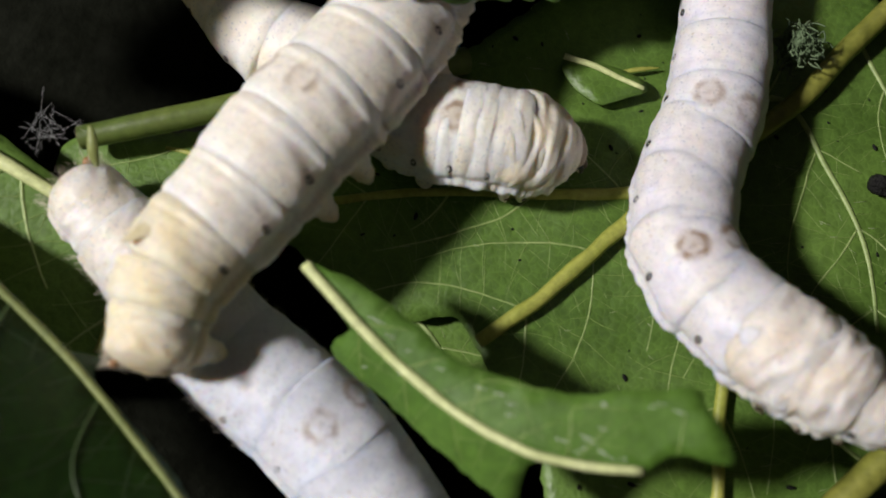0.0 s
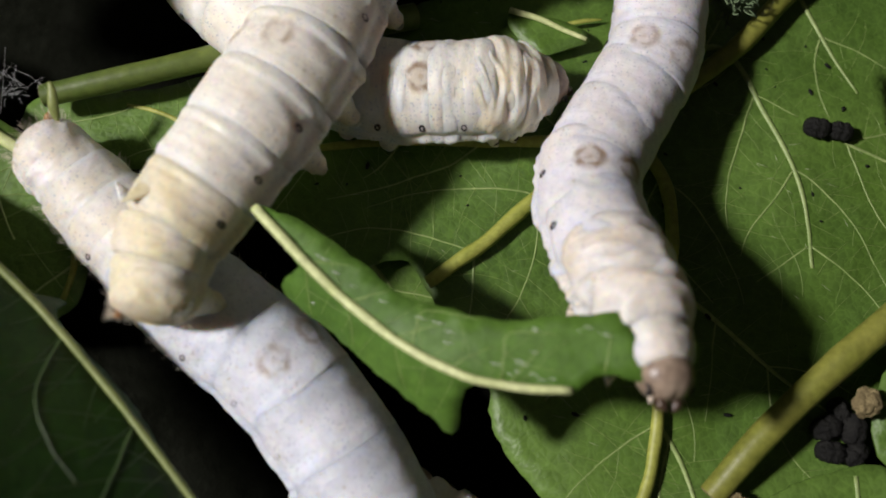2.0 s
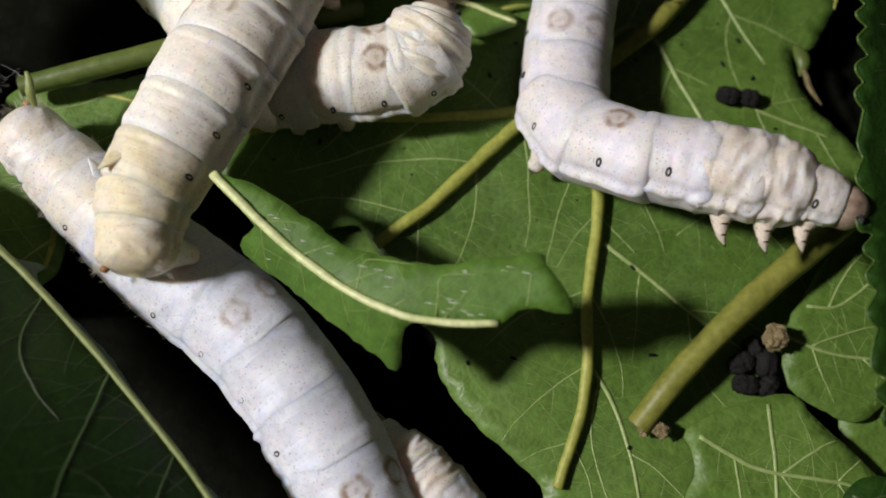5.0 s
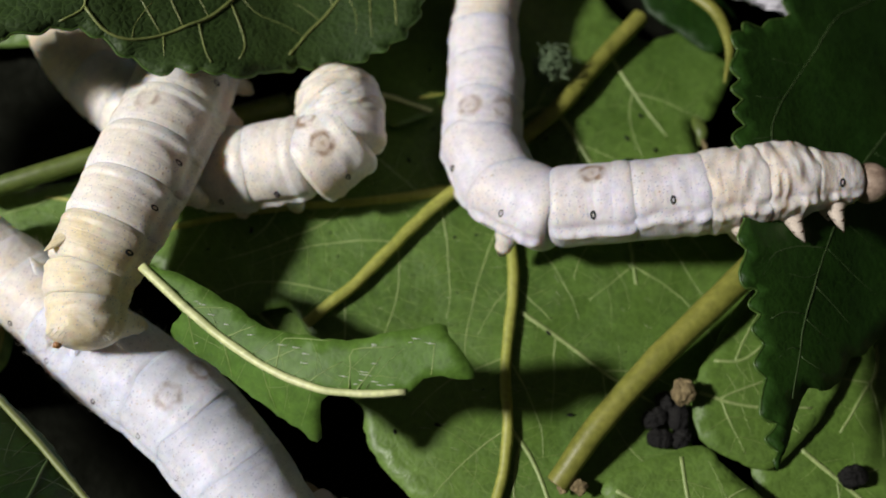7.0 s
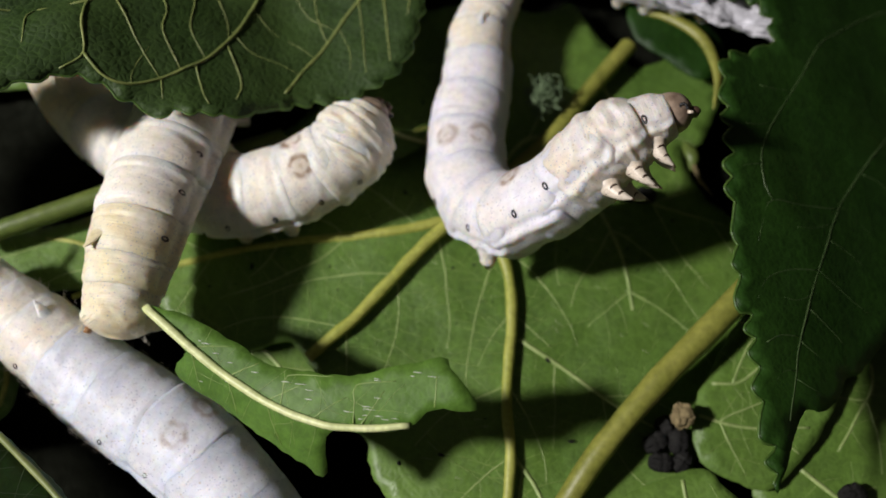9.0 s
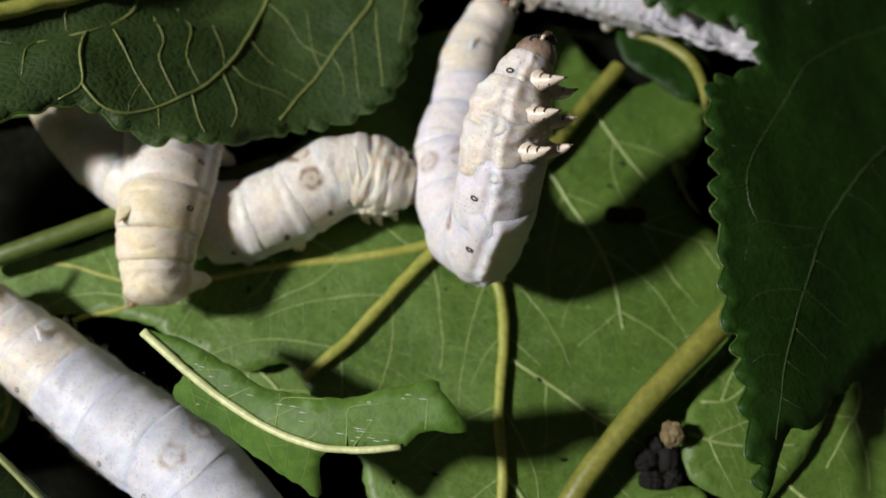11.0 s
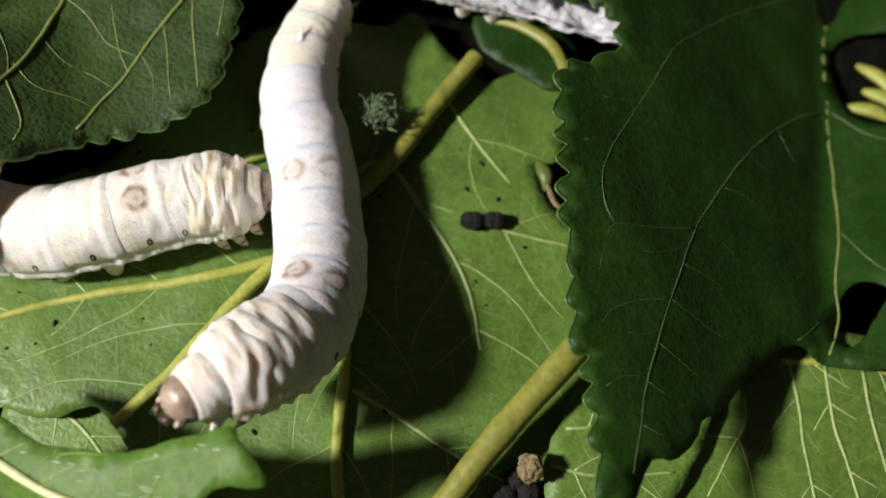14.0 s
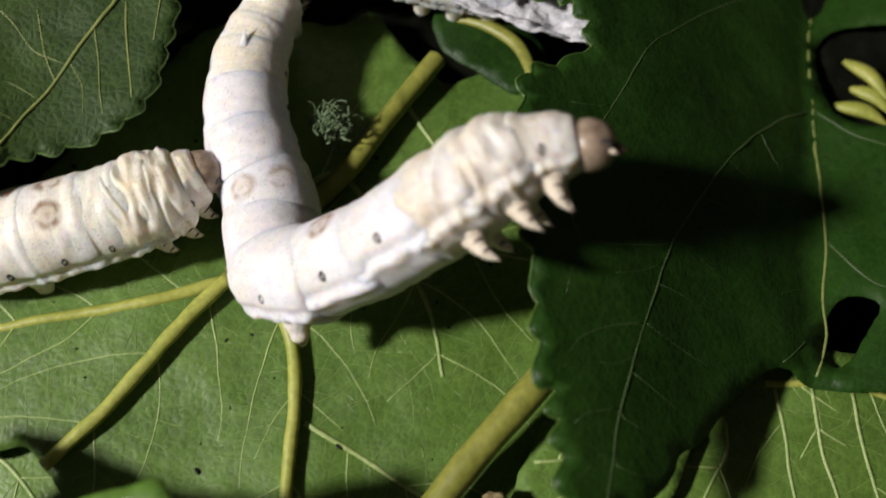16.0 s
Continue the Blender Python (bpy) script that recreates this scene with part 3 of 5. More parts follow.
def silkworm(label, girth, seed, at, tone="white", nominal=62.0, hairy=False, long=1.0, front=1.0, fine=True, crumpled=0.07):
    """A grown silkworm in rigid body rings, on an Empty at its place (mm)."""
    thing = new("silkworm")
    thing.location = mm(at)
    tagged(thing, label, "silkworm", "silkworms on the leaves")
    unit = nominal / TOTAL
    rings = []
    spot, core = spiracle_meshes()
    for i, (share, g) in enumerate(RINGS):
        fold = max(crumpled, {12: 0.55, 11: 0.85, 10: 0.75, 9: 0.22, 0: 0.45, 1: 0.22}.get(i, 0.0))
        mat = skin(tone, *{8: ("bold", girth), 5: ("faint", girth)}.get(i, ("neck",) if i > 9 else ("tail",) if i < 3 else ("body",)))
        ring = part("body_ring", ring_mesh(i, girth * (1 + (front - 1) * min(1.0, max(0.0, (i - 6) / 4))), share * unit, fold, seed + i * 1.7, mat, long if i > 5 else 1.0, fine, {"cream": 0.030, "white": 0.015, "bluish": 0.009}[tone]), thing)
        rings.append(ring)
        gg = girth * g * (1 + (front - 1) * min(1.0, max(0.0, (i - 6) / 4)))
        if i in (12, 9, 8, 7, 6, 5, 4, 3, 2):
            for side in (-1, 1):
                m = Matrix.Translation(mm((side * gg * 1.0, 0, gg * 0.06))) @ pose(0, 0, 0, 0, 0, 0 if side > 0 else 180) @ pose(0, 0, 0, 0, -4, 0)
                sp = part("spiracle", spot, ring, "black oval breathing hole", m)
        if i in (4, 5, 6, 7, 0):
            for side in (-1, 1):
                m = Matrix.Translation(mm((side * gg * 0.42, 0.1, -gg * 0.74))) @ pose(0, 0, 0, 0, 0, 0 if side > 0 else 180)
                part("proleg", limb_mesh("proleg", tone), ring, "stubby white proleg", m @ Matrix.Diagonal((1.1, 1.1, 1.1, 1)))
        if i in (10, 11, 12):
            for side in (-1, 1):
                m = Matrix.Translation(mm((side * gg * 0.36, 0.2, -gg * 0.74))) @ Matrix.Diagonal((side * 1.05, 1.05, 1.05, 1))
                part("leg", limb_mesh("leg", tone), ring, "short jointed leg", m)
                part("claw", claw_mesh(), ring, "dark claw", m)
                part("leg_band", band_mesh(), ring, "dark broken band round the leg", m)
        if i == 2:
            wide = {"cream": 0.24, "bluish": 0.19, "white": 0.11}[tone] * girth
            rows = [(0.2, 1.0), (0.45, 0.90), (0.62, 0.68), (0.78, 0.44), (0.9, 0.24), (0.97, 0.12), (1.0, 0.03)]
            v = [Vector((wide * w * math.cos(q), 1.4 - 4.2 * h + wide * w * math.sin(q), gg * (0.76 + 0.38 * h))) * MM for h, w in rows for q in np.linspace(0, 2 * math.pi, 18, endpoint=False)]
            f = [(r * 18 + k, r * 18 + (k + 1) % 18, r * 18 + 18 + (k + 1) % 18, r * 18 + 18 + k) for r in range(len(rows) - 1) for k in range(18)] + [tuple(range(len(v) - 18, len(v)))]
            part("horn", mesh("horn", v, f, HORN if tone == "cream" else skin(tone, "tail")), ring, "small yellowish tail horn")
        if tone == "bluish" and i in (1, 2, 3, 4):
            part("hair", hair_mesh(gg, seed + i, -share * unit * 0.5, share * unit * 0.5, 110, 1.2, True), ring, "fine pale hairs", kind="stuff")
        if i == 0:
            v, f = tube([(-0.36 * gg, -share * unit * 0.42, gg * 0.60), (-0.38 * gg, -share * unit * 0.47, gg * 0.56), (-0.38 * gg, -share * unit * 0.51, gg * 0.48)], [0.3, 0.55, 0.3], 10)
            part("tail_spot", mesh("tail_spot", v, f, ANAL_SPOT), ring, "small wet brown spot at the tail")
            part("hair", hair_mesh(gg / 0.72, seed, -share * unit * 0.52, -share * unit * 0.05, 420 if hairy else 120, 1.0), ring, "fine pale hairs", kind="stuff")
    head_me, jaw, feel, eyes = head_meshes(girth)
    head = part("head", head_me, thing, "brown head capsule")
    for nm, me in (("mandible", jaw), ("feeler", feel), ("eye_cluster", eyes)):
        part(nm, me, head)
    rings.append(head)
    return thing, rings, unit


def ring_poses(points, up, unit, at, stretch_from=7, upright=3, neck=1.0):
    """Poses of the rings on a centre line (mm, tail to head), given the back's direction at the front end; neck below 1: drawn in."""
    line = smooth_line(points, 0.5)
    run = np.r_[0, np.cumsum(np.linalg.norm(np.diff(line, axis=0), axis=1))]
    shares = [share * (neck if i > 8 else 1) for i, share in enumerate([r[0] for r in RINGS] + [HEAD_SHARE])]
    if stretch_from >= len(shares):
        way = (line[-1] - line[-9]) * (1, 1, 0)
        way = way / np.linalg.norm(way)
        lack = max(1.0, sum(shares) * unit + 2 - run[-1])
        more = line[-1] + np.outer(np.arange(1, lack, 0.5), way)
        line = np.concatenate([line, more])
        run = np.r_[0, np.cumsum(np.linalg.norm(np.diff(line, axis=0), axis=1))]
    fixed = sum(shares[:stretch_from]) * unit
    k = (run[-1] - fixed) / max(0.01, sum(shares[stretch_from:]))
    s, poses = 0.0, []
    for i, share in enumerate(shares):
        length = share * (unit if i < stretch_from else k)
        c = s + length / 2

        def place(d):
            d = min(max(d, 0.0), run[-1])
            return Vector([np.interp(d, run, line[:, j]) for j in range(3)])

        y = (place(c + length * 0.55) - place(c - length * 0.55)).normalized()
        f = min(1.0, max(0.0, (i - upright) / 5.0))
        want = (Vector((0, 0, 1)) * (1 - f) + Vector(up).normalized() * f).normalized()
        z = want - y * want.dot(y)
        z.normalize()
        x = y.cross(z)
        m = Matrix((x, y, z)).transposed().to_4x4()
        m.translation = (place(c) - Vector(at)) * MM
        poses.append(m)
        s += length
    return poses


def lay(worm, up, *points, stretch_from=0, upright=3):
    """A worm that keeps still."""
    thing, rings, unit = worm
    at = thing.location / MM
    for ring, m in zip(rings, ring_poses(points, up, unit, at, stretch_from, upright)):
        ring.matrix_basis = m


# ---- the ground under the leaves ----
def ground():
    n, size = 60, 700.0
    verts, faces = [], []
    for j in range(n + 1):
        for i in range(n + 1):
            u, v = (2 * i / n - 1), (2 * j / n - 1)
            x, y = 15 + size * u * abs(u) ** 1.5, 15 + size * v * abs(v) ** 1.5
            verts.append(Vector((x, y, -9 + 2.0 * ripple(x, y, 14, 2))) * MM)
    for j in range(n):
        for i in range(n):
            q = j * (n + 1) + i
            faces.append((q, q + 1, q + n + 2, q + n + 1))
    tagged(new("ground", mesh("ground", verts, faces, SHADED_LITTER)), "litter ground under the mulberry leaves, coloured near black for the shade there", "ground", kind="structure")


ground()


# ---- the big leaf, underside up ----
def main_height(x, y):
    return 0.3 - 0.085 * y + 0.9 * ripple(x, y, 17, 1) + 0.25 * ripple(x, y, 5, 3)


main_leaf = leaf("mulberry_leaf", [(-39, 2.5), (-36.5, -2.2), (-19.3, 0.8), (-12.6, -0.3), (-6.2, -1.8), (-2.3, -1.3), (0.7, 0.7), (3.0, -0.7), (5.2, -2.3),
    (8.3, -6.0), (12.6, -7.9), (14.4, -11.3), (19.7, -15.0), (27.1, -18.2), (31.6, -24), (42.2, -22), (47.8, -10.5), (48.9, 1.6), (54, 11.5),
    (56, 24.1), (48, 30.4), (44.2, 32.5), (42.2, 34.9), (40.7, 38.5), (43.0, 40.1), (44.1, 50.2), (38.5, 52.1), (33.1, 48.5), (30.5, 49.5),
    (27.0, 51.6), (22.2, 55.9), (18.9, 53.1), (12.8, 52.4), (4.2, 49.2), (0, 41), (-4, 34), (-10, 24.5), (-18.5, 16.3), (-24.5, 11.3), (-30, 7)],
    main_height, UNDERSIDE, "large green mulberry leaf lying underside up with chewed edges", ragged=0.3, seed=3)
big = [vein(main_leaf, [(15.4, 20.6), (7.2, 16.3), (-5.6, 11.2), (-15.7, 5.4), (-19.8, 2.0), (-25, -1.0)], 0.75, 0.3, MAIN_VEIN),
       vein(main_leaf, [(-15.7, 5.4), (-22.6, 5.2), (-27, 5.4), (-31, 5.0)], 0.4, 0.2, MAIN_VEIN),
       vein(main_leaf, [(15.4, 20.6), (11.2, 12.9), (7.1, 4.6), (3.6, -0.8)], 0.85, 0.7, MAIN_VEIN, lift=1.3),
       vein(main_leaf, [(15.8, 21.2), (21.4, 18.0), (24.5, 11.5), (26.4, 0.9), (28.4, -5.4), (29.2, -10.8), (29.1, -18)], 0.75, 0.55, MAIN_VEIN, lift=1.3),
       vein(main_leaf, [(26.3, 7.9), (32.3, 5.8), (38.3, 3.5), (44, 2)], 0.32, 0.14, VEIN),
       vein(main_leaf, [(28.2, -4.8), (32, -8), (35.5, -13), (38, -18)], 0.3, 0.14, VEIN),
       vein(main_leaf, [(16, 21.5), (22, 34.5), (29.9, 28.6), (35.5, 22.0), (38.5, 15)], 0.45, 0.2, VEIN),
       vein(main_leaf, [(28.3, 45.0), (31, 42), (34.2, 38.8), (38.0, 35.3)], 0.32, 0.14, VEIN),
       vein(main_leaf, [(34.5, 30.3), (39.1, 29.3), (47.2, 29.1)], 0.25, 0.12, VEIN)]
side_veins(main_leaf, big, 7.5, 17.0, 0.115, VEIN, 5, fine_mat=FINE_VEIN, fine_gap=2.8)
stem("leaf_stalk", [(15.6, 20.8, 0.5), (19, 26, -0.6), (24.2, 34.4, -0.8), (27.1, 41.7, -1.4), (30.9, 50.2, -1.8)], 0.95, 1.15, STEM, "yellow-green leaf stalk of the large leaf, cut off")


# ---- leaf scraps under and beside it ----
def flat(level, slope_y=-0.085, seed=1, wave=0.8):
    return lambda x, y: level + slope_y * y + wave * ripple(x, y, 13, seed) + 0.2 * ripple(x, y, 4, seed + 1)


scrap = leaf("leaf_scrap", [(-7, 2), (0, 3.5), (8, -1), (6, -8), (-2, -7), (-9, -3)], flat(-2.2, 0, 7), UNDERSIDE, "green leaf scrap under the chewed hole of the large leaf", seed=7)
side_veins(scrap, [vein(scrap, [(-6, 1), (0, -2), (5, -6)], 0.3, 0.15, VEIN)], 5, 8, 0.15, VEIN, 8, fine_mat=FINE_VEIN)
pale = leaf("mulberry_leaf", [(52.4, 19.5), (48.1, 9.7), (47.0, 4.0), (48.8, -0.6), (52.6, -1.5), (57, -1), (62, 8.2), (62.5, 18.4)], flat(1.6, -0.085, 11), UNDERSIDE,
    "pale green mulberry leaf half hidden by a darker one", seed=11)
side_veins(pale, [vein(pale, [(47.6, 4.5), (53, 4.6), (60, 6.5)], 0.25, 0.14, VEIN), vein(pale, [(48.5, 8.5), (52, 10), (56, 16)], 0.22, 0.12, VEIN)], 5, 9, 0.15, VEIN, 12, fine_mat=FINE_VEIN)
low = leaf("mulberry_leaf", [(39.5, -8.3), (41.5, -12), (42, -24), (62, -24), (66, -10), (60.5, -7), (56, -4.6), (51.8, -2.8), (48.9, -1.2), (44.0, -4.1)], flat(2.0, -0.085, 14), UNDERSIDE,
    "green mulberry leaf with a torn edge beside black droppings", seed=14)
side_veins(low, [vein(low, [(41, -8.5), (48, -9.5), (57, -8), (63, -10)], 0.3, 0.16, VEIN), vein(low, [(47, -3), (50, -12), (51, -20)], 0.25, 0.14, VEIN)], 5, 10, 0.16, VEIN, 15, fine_mat=FINE_VEIN)
right_low = leaf("mulberry_leaf", [(55, 0), (59.4, 7.1), (65.9, 17.3), (71, 23.5), (81.4, 26), (98, 22), (104, 2), (92, -22), (64, -22), (58, -8)], flat(0.0, -0.085, 17), UNDERSIDE,
    "green mulberry leaf showing its pale veins below a dark leaf", seed=17)
side_veins(right_low, [vein(right_low, [(70.5, 21.0), (75, 21.8), (82, 22.2), (96, 19)], 0.45, 0.25, MAIN_VEIN), vein(right_low, [(71.3, 21.2), (72.6, 16.5), (73.8, 11), (77, 0)], 0.22, 0.14, VEIN),
    vein(right_low, [(75, 21.4), (76.3, 15.5), (78.5, 10.5), (83, -2)], 0.22, 0.14, VEIN), vein(right_low, [(79, 22), (80.5, 16), (82.5, 11), (87, -2)], 0.22, 0.14, VEIN),
    vein(right_low, [(66.8, 16.4), (67.2, 13.5), (66, 10.6), (64, 5)], 0.22, 0.12, VEIN), vein(right_low, [(60, 2), (70, -3), (80, -10), (90, -14)], 0.3, 0.16, VEIN)], 7, 9, 0.14, VEIN, 18, fine_mat=FINE_VEIN, fine_gap=3.4)
corner = leaf("leaf_scrap", [(56.6, -7.5), (61.5, -5.5), (67, -4), (74, -10), (72, -22), (58, -20), (55.5, -13)], flat(3.2, -0.085, 27), UPPERSIDE, "dark glossy green leaf scrap lying on another leaf", seed=27)
side_veins(corner, [vein(corner, [(56.5, -9), (63, -9.5), (71, -12)], 0.2, 0.12, DARK_VEIN)], 4, 8, 0.12, DARK_VEIN, 28)
left_back = leaf("mulberry_leaf", [(-75, -2), (-52.6, 1.5), (-43.0, -0.8), (-39.1, -1.9), (-33.8, -3.2), (-28.4, -7.7), (-26.4, -16), (-36.5, -22), (-60, -26), (-78, -16)], lambda x, y: 3.0 - 0.2 * (x + 33) + 0.8 * ripple(x, y, 13, 24), UNDERSIDE,
    "green mulberry leaf with a thick pale vein along its edge", seed=24)
side_veins(left_back, [vein(left_back, [(-60, 0), (-48.3, -1.9), (-42.1, -2.9), (-34.2, -4.1)], 0.8, 0.6, MIDRIB, lift=0.5), vein(left_back, [(-29.3, -7.8), (-27.6, -12), (-27.3, -15.0)], 0.4, 0.3, MAIN_VEIN),
    vein(left_back, [(-41, -3.2), (-44, -8), (-46, -14)], 0.35, 0.2, VEIN)], 6, 10, 0.18, VEIN, 25, fine_mat=FINE_VEIN)
# more leaves past the edges of the heap
for k, (cx, cy, r, turn) in enumerate([(-75, 40, 34, 20), (-70, -55, 36, 80), (14, -80, 38, 140), (75, -55, 36, 200), (130, 10, 36, 260), (125, 75, 36, 300), (25, 95, 34, 340), (-35, 95, 34, 20)]):
    ring = [(cx + r * (1 + 0.18 * math.cos(a * 2 + turn)) * math.cos(a), cy + r * (0.85 + 0.15 * math.sin(a * 3 + turn)) * math.sin(a)) for a in np.linspace(0, 2 * math.pi, 14, endpoint=False)]
    far_leaf = leaf("mulberry_leaf", ring, flat(-5.0 + 0.3 * (k % 3), 0, 30 + k, 1.5), UNDERSIDE, "green mulberry leaf at the edge of the heap", grid=4, seed=30 + k)
    a = math.radians(turn)
    vein(far_leaf, [(cx - 0.8 * r * math.cos(a), cy - 0.7 * r * math.sin(a)), (cx, cy + 1), (cx + 0.8 * r * math.cos(a), cy + 0.7 * r * math.sin(a))], 0.9, 0.4, MAIN_VEIN)


# ---- dark leaf standing over the right side, upper side up ----
def dark_height(x, y):
    z = -0.49 * min(x, 74.5) + 0.25 * max(0.0, x - 74.5) - 0.177 * y + 40.1
    lobe = min(1.0, max(0.0, (48 - x) / 6)) * min(1.0, max(0.0, (y - 47) / 4))
    z += (9.0 - z) * lobe
    return z + 0.7 * ripple(x, y, 12, 5) + 0.3 * ripple(x, y, 5, 6) - 0.4 * math.exp(-((x - 74.5 + 0.03 * (y - 40)) / 2.0) ** 2)


dark = leaf("mulberry_leaf", [(44, 66), (34, 63), (30.2, 57.8), (30.3, 55.6), (32.3, 54.2), (38.4, 53.8), (43.2, 54.3), (46.3, 51.8), (46.2, 47.2), (41.4, 43.1), (41.0, 39.4), (41.8, 35.8), (43.1, 31.3), (43.4, 27.1), (44.8, 23.0), (45.5, 18.8), (46.8, 14.9),
    (48.0, 13.3), (49.1, 9.5), (50.4, 4.0), (52.1, 0.7), (53.0, -2.7), (54.8, 5.1), (57.5, 6.3), (59.6, 8.9), (60.1, 10.8), (62.4, 12.8), (66.6, 18.7), (70.7, 22.1),
    (75.0, 21.1), (81.1, 21.8), (87.7, 23.7), (97.9, 32.4), (104, 62), (95, 88), (78, 92), (62, 80)], dark_height, UPPERSIDE,
    "dark green mulberry leaf with a toothed edge and chewed holes", teeth=1.65, tooth=3.4, ragged=0.15, seed=41, toothed=0.345,
    holes=[[(74.9, 62.2), (76.5, 66.7), (82.1, 68.5), (86.9, 67.5), (85.3, 57.3), (82.2, 53.9), (77.1, 54.9)], [(76, 29.0), (77.9, 31.6), (81.0, 31.1), (79.6, 27.8), (77.8, 24.2), (75.9, 24.2)]])
for line, r in (([(76, 88), (74.1, 64.5), (74.7, 55.3), (75.5, 44.8), (76.0, 38.1), (75.6, 31.1), (75.9, 26.6), (75.0, 22.4)], 0.34),
                ([(74.6, 55.3), (69.4, 50.9), (65.0, 45.4), (61.3, 39.1), (57.6, 30.7), (55.4, 21.6), (53.8, 12.8), (53.7, 8.1), (53.4, 3.9)], 0.24),
                ([(73, 74), (62, 64), (55.5, 56), (52.8, 51.9), (49.9, 43.7), (48.0, 38.6), (46.7, 34.4), (46.5, 31.6), (47.3, 28.8), (48.6, 27.3)], 0.2),
                ([(57.6, 30.8), (53.0, 28.9), (48.6, 27.3), (47.9, 25.1), (47.6, 22.0)], 0.12), ([(55.4, 21.7), (52.3, 20.5), (49.8, 18.9), (48.8, 17.4), (48.4, 15.4)], 0.12),
                ([(53.6, 13.2), (51.3, 12.4), (49.8, 11.1)], 0.1), ([(53.6, 9.3), (52.4, 8.9), (51.4, 7.4)], 0.09), ([(75.5, 28.0), (72.9, 24.9), (70.8, 22.6)], 0.18),
                ([(74.8, 55.3), (76.3, 54.1), (80.5, 51.6), (92, 50)], 0.22), ([(76.0, 38.1), (79.0, 34.6), (82.5, 33.2), (92, 34)], 0.2),
                ([(49.4, 43.1), (47.9, 42.3), (45.3, 41.5)], 0.08), ([(47.4, 37.2), (46.0, 36.2), (44.0, 35.2)], 0.08), ([(46.7, 31.1), (45.7, 30.6), (44.2, 29.4)], 0.08)):
    vein(dark, line, r * 0.75, r * 0.4, RIB if r > 0.3 else DARK_VEIN, lift=0.1 if r > 0.3 else -0.4)
for line in ([(60.6, 37.0), (62.9, 37.2), (65.9, 36.6)], [(57.8, 31.2), (59.8, 30.8), (62.8, 29.6)], [(56.4, 26.1), (58.5, 26.0), (61.9, 25.2)], [(55.6, 21.7), (59.4, 20.6), (63.2, 19.7)],
             [(54.6, 16.9), (57.2, 15.9), (59.8, 14.7)], [(53.8, 12.8), (56.6, 11.9), (59.0, 11.2)], [(67.5, 48.3), (68.8, 46.4), (70.9, 44.2)], [(53.9, 8.5), (55.9, 8.1), (57.6, 8.0)],
             [(75.7, 41.7), (72.9, 42.0), (69.6, 40.0)], [(75.7, 31.1), (73.5, 31.7), (70.4, 29.9)], [(75.0, 48.5), (72.6, 48.2), (70.4, 46.6)], [(63.5, 42.8), (65.5, 42.0), (68.2, 42.2)], [(56.8, 28.3), (54.4, 26.6), (52, 25.6)], [(54.9, 18.6), (53.2, 17.2), (51.4, 16.8)]):
    vein(dark, line, 0.06, 0.015, DARK_VEIN, name="fine_vein", lift=-0.3)


# ---- upper leaf, underside out, curled over two of the worms ----
def upper_height(x, y):
    z = 17 - 0.5 * (max(x, -28) + 18) - 0.1 * (min(x, -28) + 28) - 0.35 * (min(y, 36) - 21) - 0.08 * (max(y, 36) - 36)
    z = z if z > 9 else 9 - 1.5 * (1 - math.exp((z - 9) / 1.5))
    z -= 1.6 * min(1.0, max(0.0, (24 - y) / 7)) * min(1.0, max(0.0, (-12 - x) / 5))
    d = (y - np.interp(x, [-35.7, -30.7, -25.3, -18.1, -4.2, 4.9], [25.1, 30.3, 35.4, 41.8, 53.5, 59.4])) / 1.3
    return z + 0.6 * ripple(x, y, 9, 8) + 0.45 * ripple(x, y, 4, 9) + max(0.0, d) * 0.5 - 2.0 * math.exp(-((d + 3.4) / 1.7) ** 2) * min(1.0, max(0.0, (-12 - x) / 6))


# The lobe left of x = -40 is unseen, added to shade the feeder's rear.
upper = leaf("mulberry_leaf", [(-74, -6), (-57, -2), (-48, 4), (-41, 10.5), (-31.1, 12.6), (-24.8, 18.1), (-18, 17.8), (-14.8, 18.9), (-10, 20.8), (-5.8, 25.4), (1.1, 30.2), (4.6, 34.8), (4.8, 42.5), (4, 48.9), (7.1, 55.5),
    (-3.9, 51.9), (-19, 43), (-26.5, 36.4), (-32, 31.2), (-37, 26.2), (-47, 16.2), (-61, 9.6), (-69, 6.6)], upper_height, SHADED_UNDERSIDE, "green mulberry leaf, coloured dark for shade, curled over two silkworms, ribbed underside out", teeth=0.9, tooth=3.0, ragged=0.15, seed=51)
vein(upper, [(-69, 5.5), (-60, 8), (-46, 15), (-35.7, 25.1), (-30.7, 30.3), (-25.3, 35.4), (-18.1, 41.8), (-3.1, 50.7), (6.4, 54.8)], 1.25, 0.8, MAIN_VEIN, name="midrib", lift=0.6)
